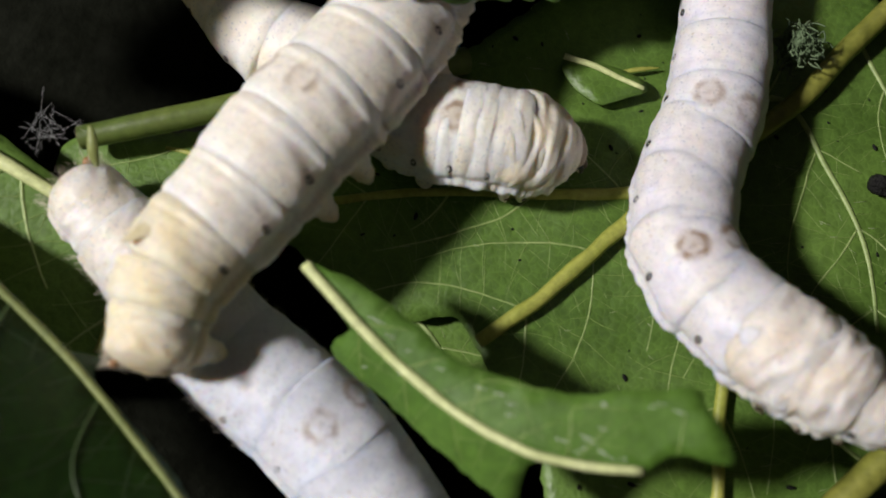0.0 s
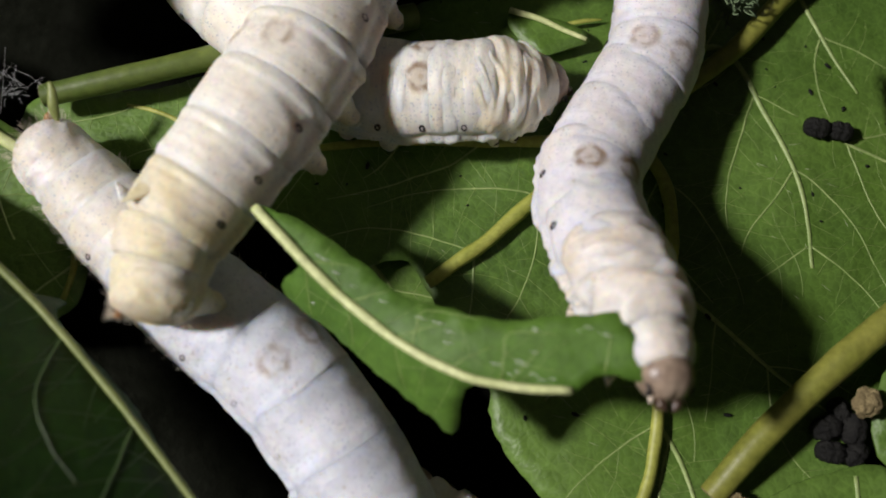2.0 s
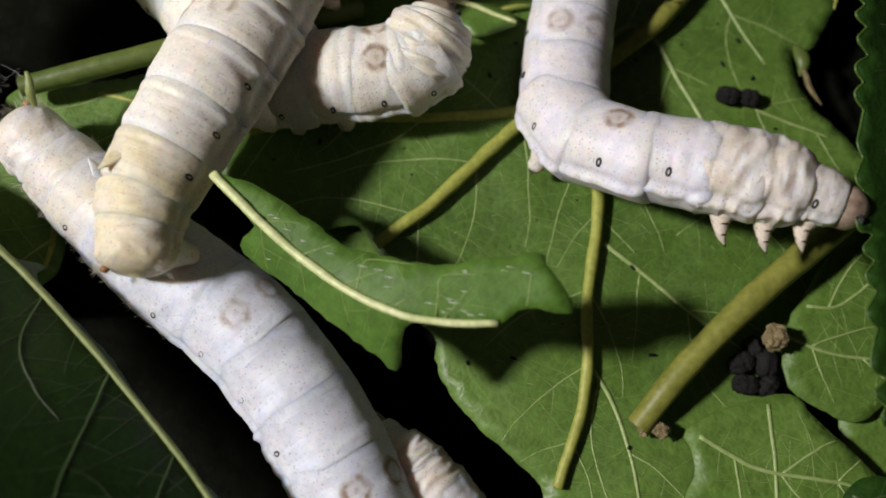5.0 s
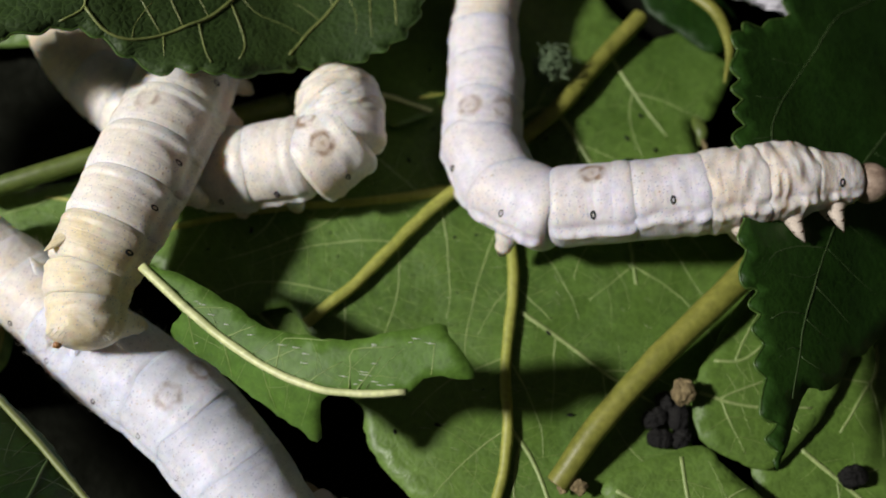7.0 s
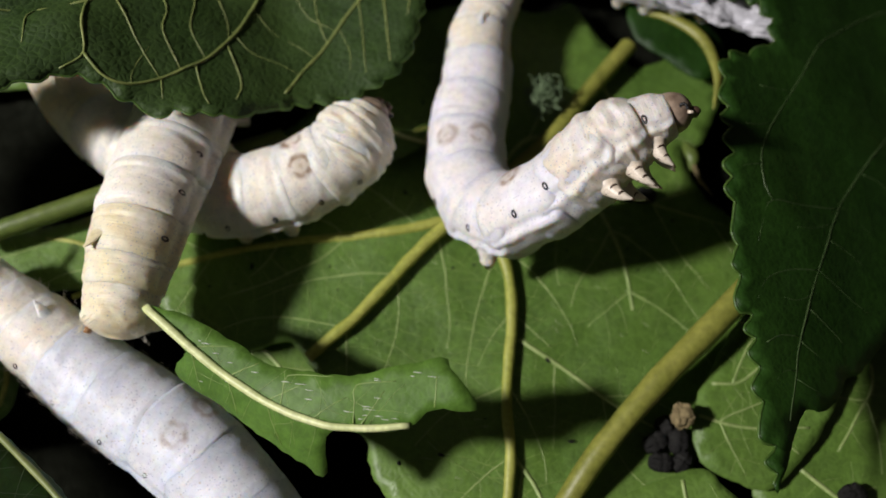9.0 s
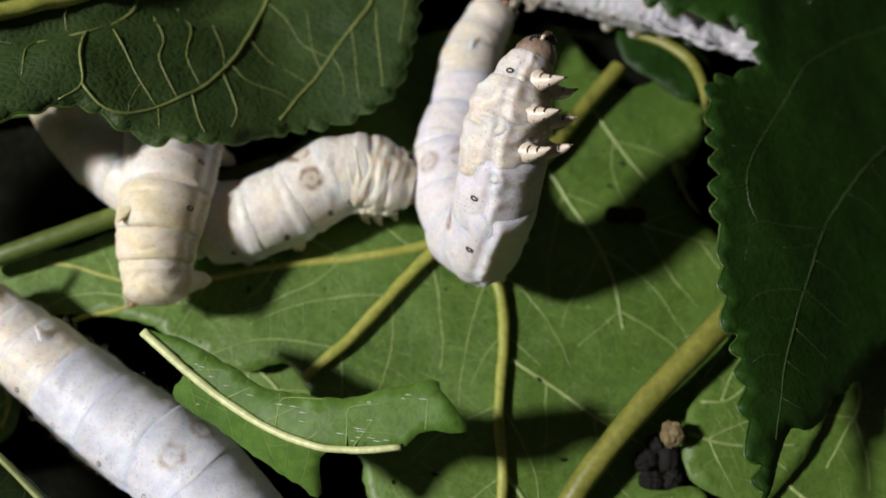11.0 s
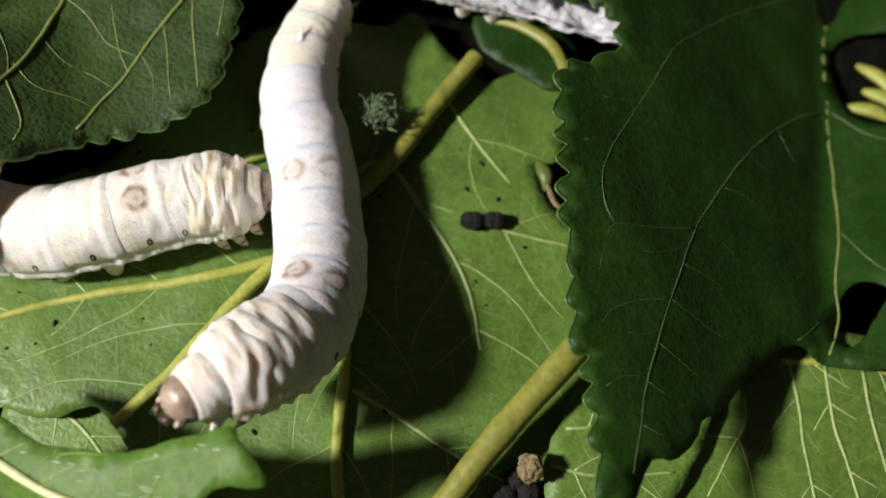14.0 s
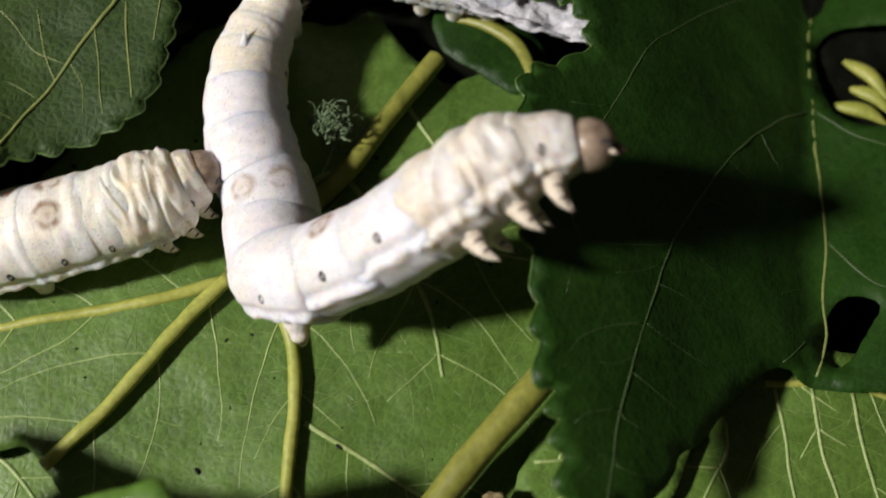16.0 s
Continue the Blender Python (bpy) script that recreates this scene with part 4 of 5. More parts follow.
for line, r in (([(-13.6, 45.4), (-13.4, 39.8), (-13.7, 34.6), (-14.1, 29.3), (-15.7, 24.9), (-18, 21.6), (-20, 19.4), (-22.2, 18.9), (-24.8, 20.4)], 0.36),
                ([(-25.6, 35.2), (-25.1, 33), (-26.7, 29.3), (-27.4, 27.1), (-30.3, 25.3), (-32.4, 23.8), (-36, 22)], 0.3), ([(-27.4, 27.1), (-26.3, 23.8), (-24.8, 20.4), (-26.1, 17.8)], 0.26),
                ([(-1.5, 50.6), (-1.4, 45.1), (-2.9, 40.3), (-4.5, 34.7), (-5.9, 30.4), (-6.8, 26.5)], 0.36),
                ([(-26.4, 29.6), (-23.7, 27.1), (-21.4, 24.5), (-18.2, 21.6)], 0.16), ([(-23.6, 33.3), (-20.7, 30.2), (-20, 27.3), (-16.7, 23.5)], 0.16), ([(-21.8, 35.6), (-18.9, 33), (-17.9, 29.2), (-15.2, 26.1)], 0.13),
                ([(-17.8, 35.5), (-15.4, 32.5), (-14, 29.7)], 0.12), ([(-15.7, 24.9), (-13.8, 21.9), (-12.6, 20.7)], 0.17), ([(-13.8, 28.9), (-11, 25.2), (-10.6, 22.7)], 0.17), ([(-18, 21.6), (-16.9, 19.2)], 0.15),
                ([(-0.5, 44.9), (0.1, 42.9), (1.8, 38.5), (3.4, 34.5)], 0.2), ([(2.4, 49.8), (3.2, 44.2), (3.5, 41.2)], 0.17), ([(-2.5, 41.1), (-0.8, 37.1), (1, 32.4)], 0.14), ([(-32, 24), (-30.1, 18.9)], 0.16),
                ([(-4.5, 34.7), (-6.7, 37.9), (-8.5, 41.9)], 0.12), ([(-13, 41.2), (-10.3, 39.8), (-7.6, 37.5), (-3.9, 36.6)], 0.12), ([(-20, 19.2), (-20.6, 21.5), (-20.2, 24.6)], 0.1),
                ([(-13.5, 35.6), (-11, 34), (-8.4, 33.4), (-5.2, 32.4)], 0.1), ([(-14.2, 31.2), (-11.6, 29.6), (-8.6, 29.8), (-6.1, 29.5)], 0.1), ([(-3.8, 37.1), (-1.6, 34.5), (-0.8, 32)], 0.1), ([(-30.7, 30), (-30.2, 27.4), (-29.2, 26)], 0.14)):
    vein(upper, line, r * 0.72, r * 0.42, RIB, lift=0.15)


# ---- bright leaf behind the curled one ----
behind = leaf("mulberry_leaf", [(-72, 26), (-50, 34), (-34.7, 39.9), (-19.3, 45), (-11, 47.8), (-4, 51), (1.5, 56), (3, 66), (-6, 84), (-30, 90), (-60, 78), (-80, 50)], flat(7.5, -0.085, 57), STRIP_GREEN,
    "bright green mulberry leaf with a toothed edge behind a curled one", teeth=0.8, tooth=3.2, seed=58, toothed=0.5)
side_veins(behind, [vein(behind, [(-70, 60), (-40, 62), (-15, 62), (2, 60)], 0.5, 0.3, MIDRIB), vein(behind, [(-40, 62), (-30, 52), (-24, 45)], 0.25, 0.12, VEIN), vein(behind, [(-20, 62), (-12, 54), (-8, 50)], 0.25, 0.12, VEIN)], 7, 14, 0.15, VEIN, 59, fine_mat=FINE_VEIN)


# ---- dark leaf at the near edge, eaten back to its midrib ----
def left_height(x, y):
    d = -(0.45 * (x + 22.5) + 0.89 * (y + 17.0))
    return 10.5 + 1.2 * max(-1.0, d) - 0.5 * max(0.0, -34 - x) + 0.5 * ripple(x, y, 10, 12)


left = leaf("mulberry_leaf", [(-47.9, -7), (-41.1, -9.6), (-30.9, -13.7), (-26.9, -15.3), (-24.1, -14.9), (-23.3, -16.7), (-14.7, -20.8), (-8.2, -24.9), (-2.8, -27.8), (5.8, -34), (-6.8, -49.7), (-32.1, -47.6), (-50, -30.8)],
    left_height, UPPERSIDE, "dark green mulberry leaf eaten back to its midrib", seed=61)
side_veins(left, [vein(left, [(-46.9, -8.3), (-38.8, -11), (-30.8, -13.9), (-23.4, -17), (-12.4, -22.6), (-2.8, -28), (5.3, -33.4)], 0.42, 0.30, RIB, lift=0.7)], 9, 16, 0.16, DARK_VEIN, 62)


# ---- the chewed strip of leaf in the middle ----
def strip_height(x, y):
    mid = np.interp(x, [-11.4, -5.7, -0.3, 5.3, 9.9, 14.1, 17.6, 24], [-2.0, -4.8, -6.9, -8.4, -8.8, -8.0, -6.9, -3.9])
    d = y - mid
    return 13.0 + 0.10 * max(0, d) + 0.9 * min(0.0, d) + 0.22 * max(0, x + 2) + 0.25 * ripple(x, y, 5, 14)


strip = leaf("leaf_strip", [(-11.9, -2.0), (-9.4, -1.7), (-6.2, -1.9), (-1.1, -3.2), (2.2, -4.4), (6.1, -4.3), (11, -3.6), (14.4, -2.1), (18.9, 0.0), (20.2, -1.0), (23.4, -3.9), (19.3, -5.0),
    (17.6, -7.0), (14, -8.4), (10.2, -9.3), (10.9, -13.1), (8.2, -12.6), (-0.3, -9.7), (-6.8, -7.6), (-7.4, -6.2), (-6.4, -5.2), (-9, -3.8)], strip_height, STRIP_GREEN,
    "bright green chewed strip of mulberry leaf with a pale midrib", ragged=0.22, grid=1.2, seed=71)
strip_mid = vein(strip, [(-11.7, -2.0), (-5.7, -4.8), (-0.3, -6.9), (5.3, -8.4), (9.9, -8.8), (14.1, -8.0), (17.6, -6.9)], 0.5, 0.34, MIDRIB, name="midrib", lift=0.4)
for line in ([(4.9, -8.1), (4.7, -6.4), (4.9, -5.0), (9.4, -4.1)], [(12.4, -8.1), (11.9, -6.0), (11.7, -4.4), (15.3, -3.2)], [(19.4, -4.7), (19.2, -3.3), (18.9, -1.8)]):
    vein(strip, line, 0.09, 0.04, FINE_VEIN, name="side_vein", lift=-0.2)
flecks = []
rnd = random.Random(77)
while len(flecks) < 26:
    x, y = rnd.uniform(-6, 19.0), rnd.uniform(-7.6, 0.0)
    if strip[1](x, y) and strip[1](x, y - 0.7) and strip[1](x, y + 0.5):
        k = rnd.uniform(0.25, 0.6)
        flecks.append(tube([(x + q * k, y + 0.12 * q * k, strip_height(x + q * k, y) + 0.16) for q in (-1, 0, 1)], [0.015, 0.035, 0.015], 4))
part("silvery_fleck", mesh("silvery_fleck", *joined(flecks), WEB), strip[0], "short silvery dashes strewn over the strip", kind="stuff")
side_veins(strip, [strip_mid], 4.5, 6, 0.09, FINE_VEIN, 72, fine_mat=FINE_VEIN)


# ---- stalks ----
stem("leaf_stalk", [(34.9, -9.6, 2.6), (37.4, -2.6, 3.8), (41.9, 6.3, 4.2), (47.4, 15.5, 4.2), (53, 25, 3.5), (59, 35, 2.5)], 1.25, 1.75, STEM, "thick olive-green leaf stalk lying across the leaves")
stem("leaf_stalk", [(-37.2, 2.0, 3), (-29.8, 7.4, 3), (-24.4, 11.6, 2.6), (-18.5, 16.5, 1.5), (-8, 25, -1)], 1.1, 1.35, GREEN_STEM, "green leaf stalk reaching under the silkworms")


# ---- droppings, crumbs and threads ----
def dropping(x, y, z, turn, size=1.0, label="black ridged silkworm dropping on a leaf"):
    n, m = 24, 12
    verts, faces = [], []
    for a in range(m + 1):
        u = -1 + 2 * a / m
        for k in range(n):
            w = 2 * math.pi * k / n
            r = (1 - abs(u) ** 4 * 0.55) * (1 + 0.13 * math.cos(6 * w)) * (1 - 0.10 * math.exp(-(((u + 0.33) % 0.66 - 0.33) / 0.07) ** 2))
            r *= 1 + 0.10 * noise.noise(Vector((math.cos(w) * 2 + x, u * 2, math.sin(w) * 2 + y)))
            verts.append(Vector((u * 1.05, r * 0.82 * math.cos(w), r * 0.82 * math.sin(w))) * size * MM)
    for a in range(m):
        for k in range(n):
            q, e = a * n + k, a * n + (k + 1) % n
            faces.append((q, e, e + n, q + n))
    faces += [tuple(range(n))[::-1], tuple(range(m * n, (m + 1) * n))]
    ob = new("dropping", mesh("dropping", verts, faces, FRASS))
    ob.matrix_basis = pose(x * MM, y * MM, z * MM, random.uniform(0, 60), 0, turn)
    return tagged(ob, label, "dropping", "silkworm droppings")


for x, y, turn, size in ((34.6, 29.3, 12, 1.25), (37.0, 29.9, 8, 1.2), (43.6, 0.4, 40, 1.35), (46.0, 1.2, 100, 1.4), (44.6, -1.6, 10, 1.3), (46.8, -0.9, 70, 1.2), (44.4, 2.4, 130, 1.2), (65.5, 0.5, 30, 1.4)):
    dropping(x, y, main_height(x, y) + size * 0.85, turn, size)


def crumb(name, x, y, z, size, mat, label, seed, squash=0.7):
    bm = bmesh.new()
    bmesh.ops.create_icosphere(bm, subdivisions=4, radius=1.0)
    for v in bm.verts:
        p = v.co.copy()
        v.co = p * (1 + 0.35 * noise.noise(p * 1.6 + Vector((seed, 0, 0))) + 0.22 * noise.noise(p * 4 + Vector((0, seed, 0))) + 0.1 * noise.noise(p * 9))
        v.co.z *= squash
        v.co *= size * MM
    for f in bm.faces:
        f.smooth = True
    me = bpy.data.meshes.new(name)
    bm.to_mesh(me)
    me.materials.append(mat)
    ob = new(name, me)
    ob.location = mm((x, y, z))
    return tagged(ob, label, name.replace("_", " "))


crumb("dry_crumb", 45.4, 3.6, 3.6, 1.35, CRUMB, "tan dry crumb of leaf on black droppings", 3)
crumb("leaf_scale", 37.2, -9.2, 3.0, 0.8, CRUMB, "small reddish-brown dry leaf scale at a stalk's end", 5, 0.4)
crumb("leaf_scale", 35.6, -9.8, 2.8, 0.6, CRUMB, "small brown dry leaf scale at a stalk's end", 6, 0.4)


def debris(count, seed):
    """Specks of frass and leaf dust strewn over the large leaf."""
    rnd = random.Random(seed)
    pieces = []
    while len(pieces) < count:
        x, y = rnd.uniform(-12, 46), rnd.uniform(-12, 40)
        if not main_leaf[1](x, y):
            continue
        r = rnd.choice((0.07, 0.09, 0.12, 0.2))
        z = main_height(x, y) + 0.14
        a = rnd.uniform(0, 6.3)
        d = Vector((math.cos(a), math.sin(a), 0.2)) * r * rnd.uniform(0.8, 2.0)
        c = Vector((x, y, z + r * 0.6))
        pieces.append(tube([c - d, c, c + d], [r * 0.6, r, r * 0.5], 6))
    tagged(new("leaf_dust", mesh("leaf_dust", *joined(pieces), FRASS)), "dark specks of frass and leaf dust", "debris", kind="stuff")


debris(70, 33)


def silk_flecks(count, seed):
    """Pale scratches of dried silk on the large leaf."""
    rnd = random.Random(seed)
    pieces = []
    while len(pieces) < count:
        x, y = rnd.uniform(-10, 44), rnd.uniform(-10, 34)
        a, k = rnd.uniform(-0.9, 0.6), rnd.uniform(0.2, 0.8)
        if all(main_leaf[1](x + q * k, y) for q in (-1, 0, 1)):
            pieces.append(tube([(x + q * k * math.cos(a), y + q * k * math.sin(a), main_height(x + q * k * math.cos(a), y + q * k * math.sin(a)) + 0.15) for q in (-1, 0, 1)], [0.012, 0.03, 0.012], 4))
    tagged(new("silk_fleck", mesh("silk_fleck", *joined(pieces), FINE_SILK)), "faint pale scratches of dried silk on the leaf", "silk", kind="stuff")


silk_flecks(90, 21)


def tangle(x, y, z, size, count, seed):
    rnd = random.Random(seed)
    pieces = []
    for _ in range(count):
        p = Vector((rnd.gauss(0, 1), rnd.gauss(0, 1), rnd.gauss(0, 0.6))).normalized() * size * rnd.uniform(0.5, 1.0)
        line = [p]
        d = Vector((rnd.uniform(-1, 1), rnd.uniform(-1, 1), rnd.uniform(-0.6, 0.6))).normalized()
        for _ in range(7):
            d = (d + Vector((rnd.uniform(-1, 1), rnd.uniform(-1, 1), rnd.uniform(-1, 1))) * 0.7 - line[-1] / size * 0.35).normalized()
            line.append(line[-1] + d * size * 0.3)
        pieces.append(tube(line, [0.055 * size] * len(line), 4, 1, False))
    thing = crumb("silk_tangle", x, y, z, size * 0.88, LUMP, "grey-green lump of leaf crumbs tangled in silk", seed, 0.8)
    part("silk_threads", mesh("silk_threads", *joined(pieces), LUMP), thing, "tangled dull threads", kind="stuff")


tangle(21.85, 38.6, 1.3, 1.7, 170, 4)


def web(threads, label):
    pieces = []
    for line in threads:
        fine = smooth_line(line, 0.5)
        pieces.append(tube(fine, [0.008] * len(fine), 4, 1, False))
    tagged(new("silk_web", mesh("silk_web", *joined(pieces), WEB)), label, "silk")


rnd = random.Random(12)
web([[(-39 + rnd.gauss(0, 1.2), 0.5 + rnd.gauss(0, 1.6), 5 + rnd.uniform(0, 2)) for _ in range(4)] for _ in range(7)] + [[(-40, 3, 5), (-37, 2.5, 7), (-34.2, 1.6, 9)], [(-41, 4.5, 6), (-39.5, 1, 6), (-39, -1.5, 5)]],
    "white silk threads spun across a leaf edge")


def curl(name, points, r, mat, label, category):
    line = smooth_line(points, 0.3)
    n = len(line)
    v, f = tube(line, [r * math.sin(math.pi * (0.12 + 0.83 * i / (n - 1))) for i in range(n)], 10, 0.7)
    return tagged(new(name, mesh(name, v, f, mat)), label, category)


curl("leaf_bud", [(-34.4, 2.4, 8.6), (-33.9, 1.6, 8.2), (-33.4, 0.4, 7.6), (-32.6, -0.8, 6.6)], 0.5, RIB, "small yellow-green withered bud", "bud")
curl("twig", [(41.6, 36.6, -1.8), (42.4, 35, -1.2), (43.3, 33.6, -1.2), (45.2, 32.3, -1.6)], 0.35, CRUMB, "thin brown dry twig at a leaf's edge", "twig")
curl("leaf_scrap", [(40.6, 38.5, -2.0), (41.8, 36.6, -1.4), (42.0, 34.9, -1.8)], 0.9, GREEN_STEM, "curled green leaf scrap", "leaf")
for a, b in (((78.3, 63.2, -7.5), (83.2, 58.2, -6)), ((77.4, 57, -7.5), (83.5, 55.2, -6.5)), ((79.5, 60, -8), (84, 57, -7))):
    curl("young_shoot", [a, tuple((p + q) / 2 + 0.4 for p, q in zip(a, b)), b], 0.95, MAIN_VEIN, "green young shoot seen through a leaf hole", "shoot")


def dry_leaf():
    """Crumpled dry leaf: a strip folded over itself."""
    n, m = 70, 16
    axis = smooth_line([(27, 57.5, 3), (33, 55.6, 4), (40.3, 53.6, 4.5), (46.5, 52.4, 4.5), (50.2, 50.2, 4.2)], 0.3)
    n = len(axis)
    verts, faces = [], []
    for i, p in enumerate(axis):
        wide = 2.6 * math.sin(math.pi * (0.2 + 0.75 * i / n))
        for k in range(m + 1):
            u = -1 + 2 * k / m
            lift = 1.4 * noise.noise(Vector((i * 0.10, u * 1.8, 4))) + 0.5 * noise.noise(Vector((i * 0.3, u * 5, 8)))
            verts.append(Vector((p[0] + 0.5 * noise.noise(Vector((i * 0.2, u, 1))), p[1] + u * wide, p[2] + lift + 1.2 * abs(u) ** 2)) * MM)
    for i in range(n - 1):
        for k in range(m):
            q = i * (m + 1) + k
            faces.append((q, q + 1, q + m + 2, q + m + 1))
    ob = new("dry_leaf", mesh("dry_leaf", verts, faces, DRY_LEAF))
    solid = ob.modifiers.new("thickness", "SOLIDIFY")
    solid.thickness = 0.3 * MM
    return tagged(ob, "crumpled grey dry leaf beside a silkworm", "leaf")


dry_leaf()
bract = leaf("leaf_scrap", [(0.9, 28.7), (3.1, 26.4), (6.0, 25.8), (8.3, 27.6), (9.7, 28.9), (8.6, 30.0), (4.4, 30.1)], lambda x, y: main_height(x, y) + 1.0 + 0.10 * (x - 1), UNDERSIDE, "small green leaf scrap with a pale rib beside a silkworm", grid=1.0, seed=91)
vein(bract, [(0.8, 29.3), (4.4, 29.4), (9.3, 29.0)], 0.38, 0.24, MIDRIB, name="midrib", lift=0.8)
curl("vein_strand", [(6.3, 30.1, -1.6), (8.3, 31.3, -1.4), (10.2, 32.5, -1.8)], 0.25, MAIN_VEIN, "thin yellow strand of leaf vein", "strand")
curl("leaf_stalk", [(30, 55, -1), (35, 54.5, 0), (39.5, 52, 1), (42, 47, 2), (42.5, 42, 2)], 0.8, STEM, "thin yellowish leaf stalk below the dry leaf", "stem")
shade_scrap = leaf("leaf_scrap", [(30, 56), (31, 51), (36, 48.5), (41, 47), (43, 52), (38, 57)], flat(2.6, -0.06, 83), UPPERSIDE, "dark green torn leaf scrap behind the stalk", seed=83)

# ---- the worms ----
resting = silkworm("smooth bluish-white silkworm lying still under another one", 5.4, 5.0, (-5, -15, 0), "bluish", 80, hairy=True)
lay(resting, (0.5, 0.42, 1), (-35.0, -2.2, 5.5), (-24.8, -6.6, 4), (-15.3, -10.5, 3.5), (-6.5, -13.3, 3.5), (1.3, -17.6, 3.5), (8.0, -22.9, 3.5), (14.5, -29.5, 3.5), (22, -39, 3), (26, -45, 3), upright=-5)
near_worm = silkworm("wrinkled white silkworm partly hidden in the shade", 4.0, 9.0, (20, -23, 0), fine=False, crumpled=0.5)
lay(near_worm, (0, 0, 1), (44, -54, 1), (38, -44, 1.5), (30, -33, 1), (22, -25.5, 1), (16, -22, 0.8), (8.5, -18.5, 0))
far_worm = silkworm("short crumpled white silkworm with a tan head", 3.5, 12.0, (22, 57, 0), "white", 44, fine=False, crumpled=0.5)
lay(far_worm, (0, 0, 1), (52, 63, 1), (45, 60, 2), (38, 58, 3), (31, 57.2, 3.8), (24, 57.2, 4), (17, 57, 4), (10.6, 56.2, 4))
hidden_worm = silkworm("pale silkworm head beside a dark leaf's hole", 3.6, 15.0, (90, 42, 0), "cream", 48, fine=False)
lay(hidden_worm, (0, 0, 1), (124, 22, -4), (112, 32, -4.5), (101, 42, -5), (91, 49, -6), (83.8, 53, -7))
shy_worm = silkworm("white silkworm lying in the gap between two leaves", 3.8, 18.0, (-60, 38, 0), "white", 56, fine=False)
lay(shy_worm, (0, 0, 1), (-46, 31.5, 1), (-55, 31, 0.5), (-64, 32, 0), (-74, 35, 0), (-84, 40, 1))
climber = silkworm("large cream-white silkworm with a yellow tail horn crawling away", 5.9, 2.0, (-12, 10, 0), "cream", hairy=True)
feeder = silkworm("cream-white silkworm with wrinkled neck feeding under another", 4.75, 3.0, (-12, 16, 0), "cream", 71)
swayer = silkworm("white silkworm swinging its raised front body about", 4.65, 4.0, (14, 30, 0), "white", long=1.5, front=1.03)


# ---- what moves ----
def crawl(worm, rows, stretch_from, upright=3):
    """Key every ring of a worm along its changing centre line; rows of seconds, back direction, neck, points."""
    thing, rings, unit = worm
    at = thing.location / MM
    full = []
    for (t, up, neck, points), later in zip(rows, rows[1:] + [None]):
        full.append((t, up, neck, points))
        if later:
            mid = [tuple((p + q) / 2 for p, q in zip(a, b)) for a, b in zip(points, later[3])]
            full.append(((t + later[0]) / 2, tuple((p + q) / 2 for p, q in zip(up, later[1])), (neck + later[2]) / 2, mid))
    if full[-1][0] < 16.0:
        full.append((16.0, *full[-1][1:]))
    poses = [(t, ring_poses(points, up, unit, at, stretch_from, upright, neck)) for t, up, neck, points in full]
    for i, ring in enumerate(rings):
        walk(ring, [(t, row[i]) for t, row in poses])


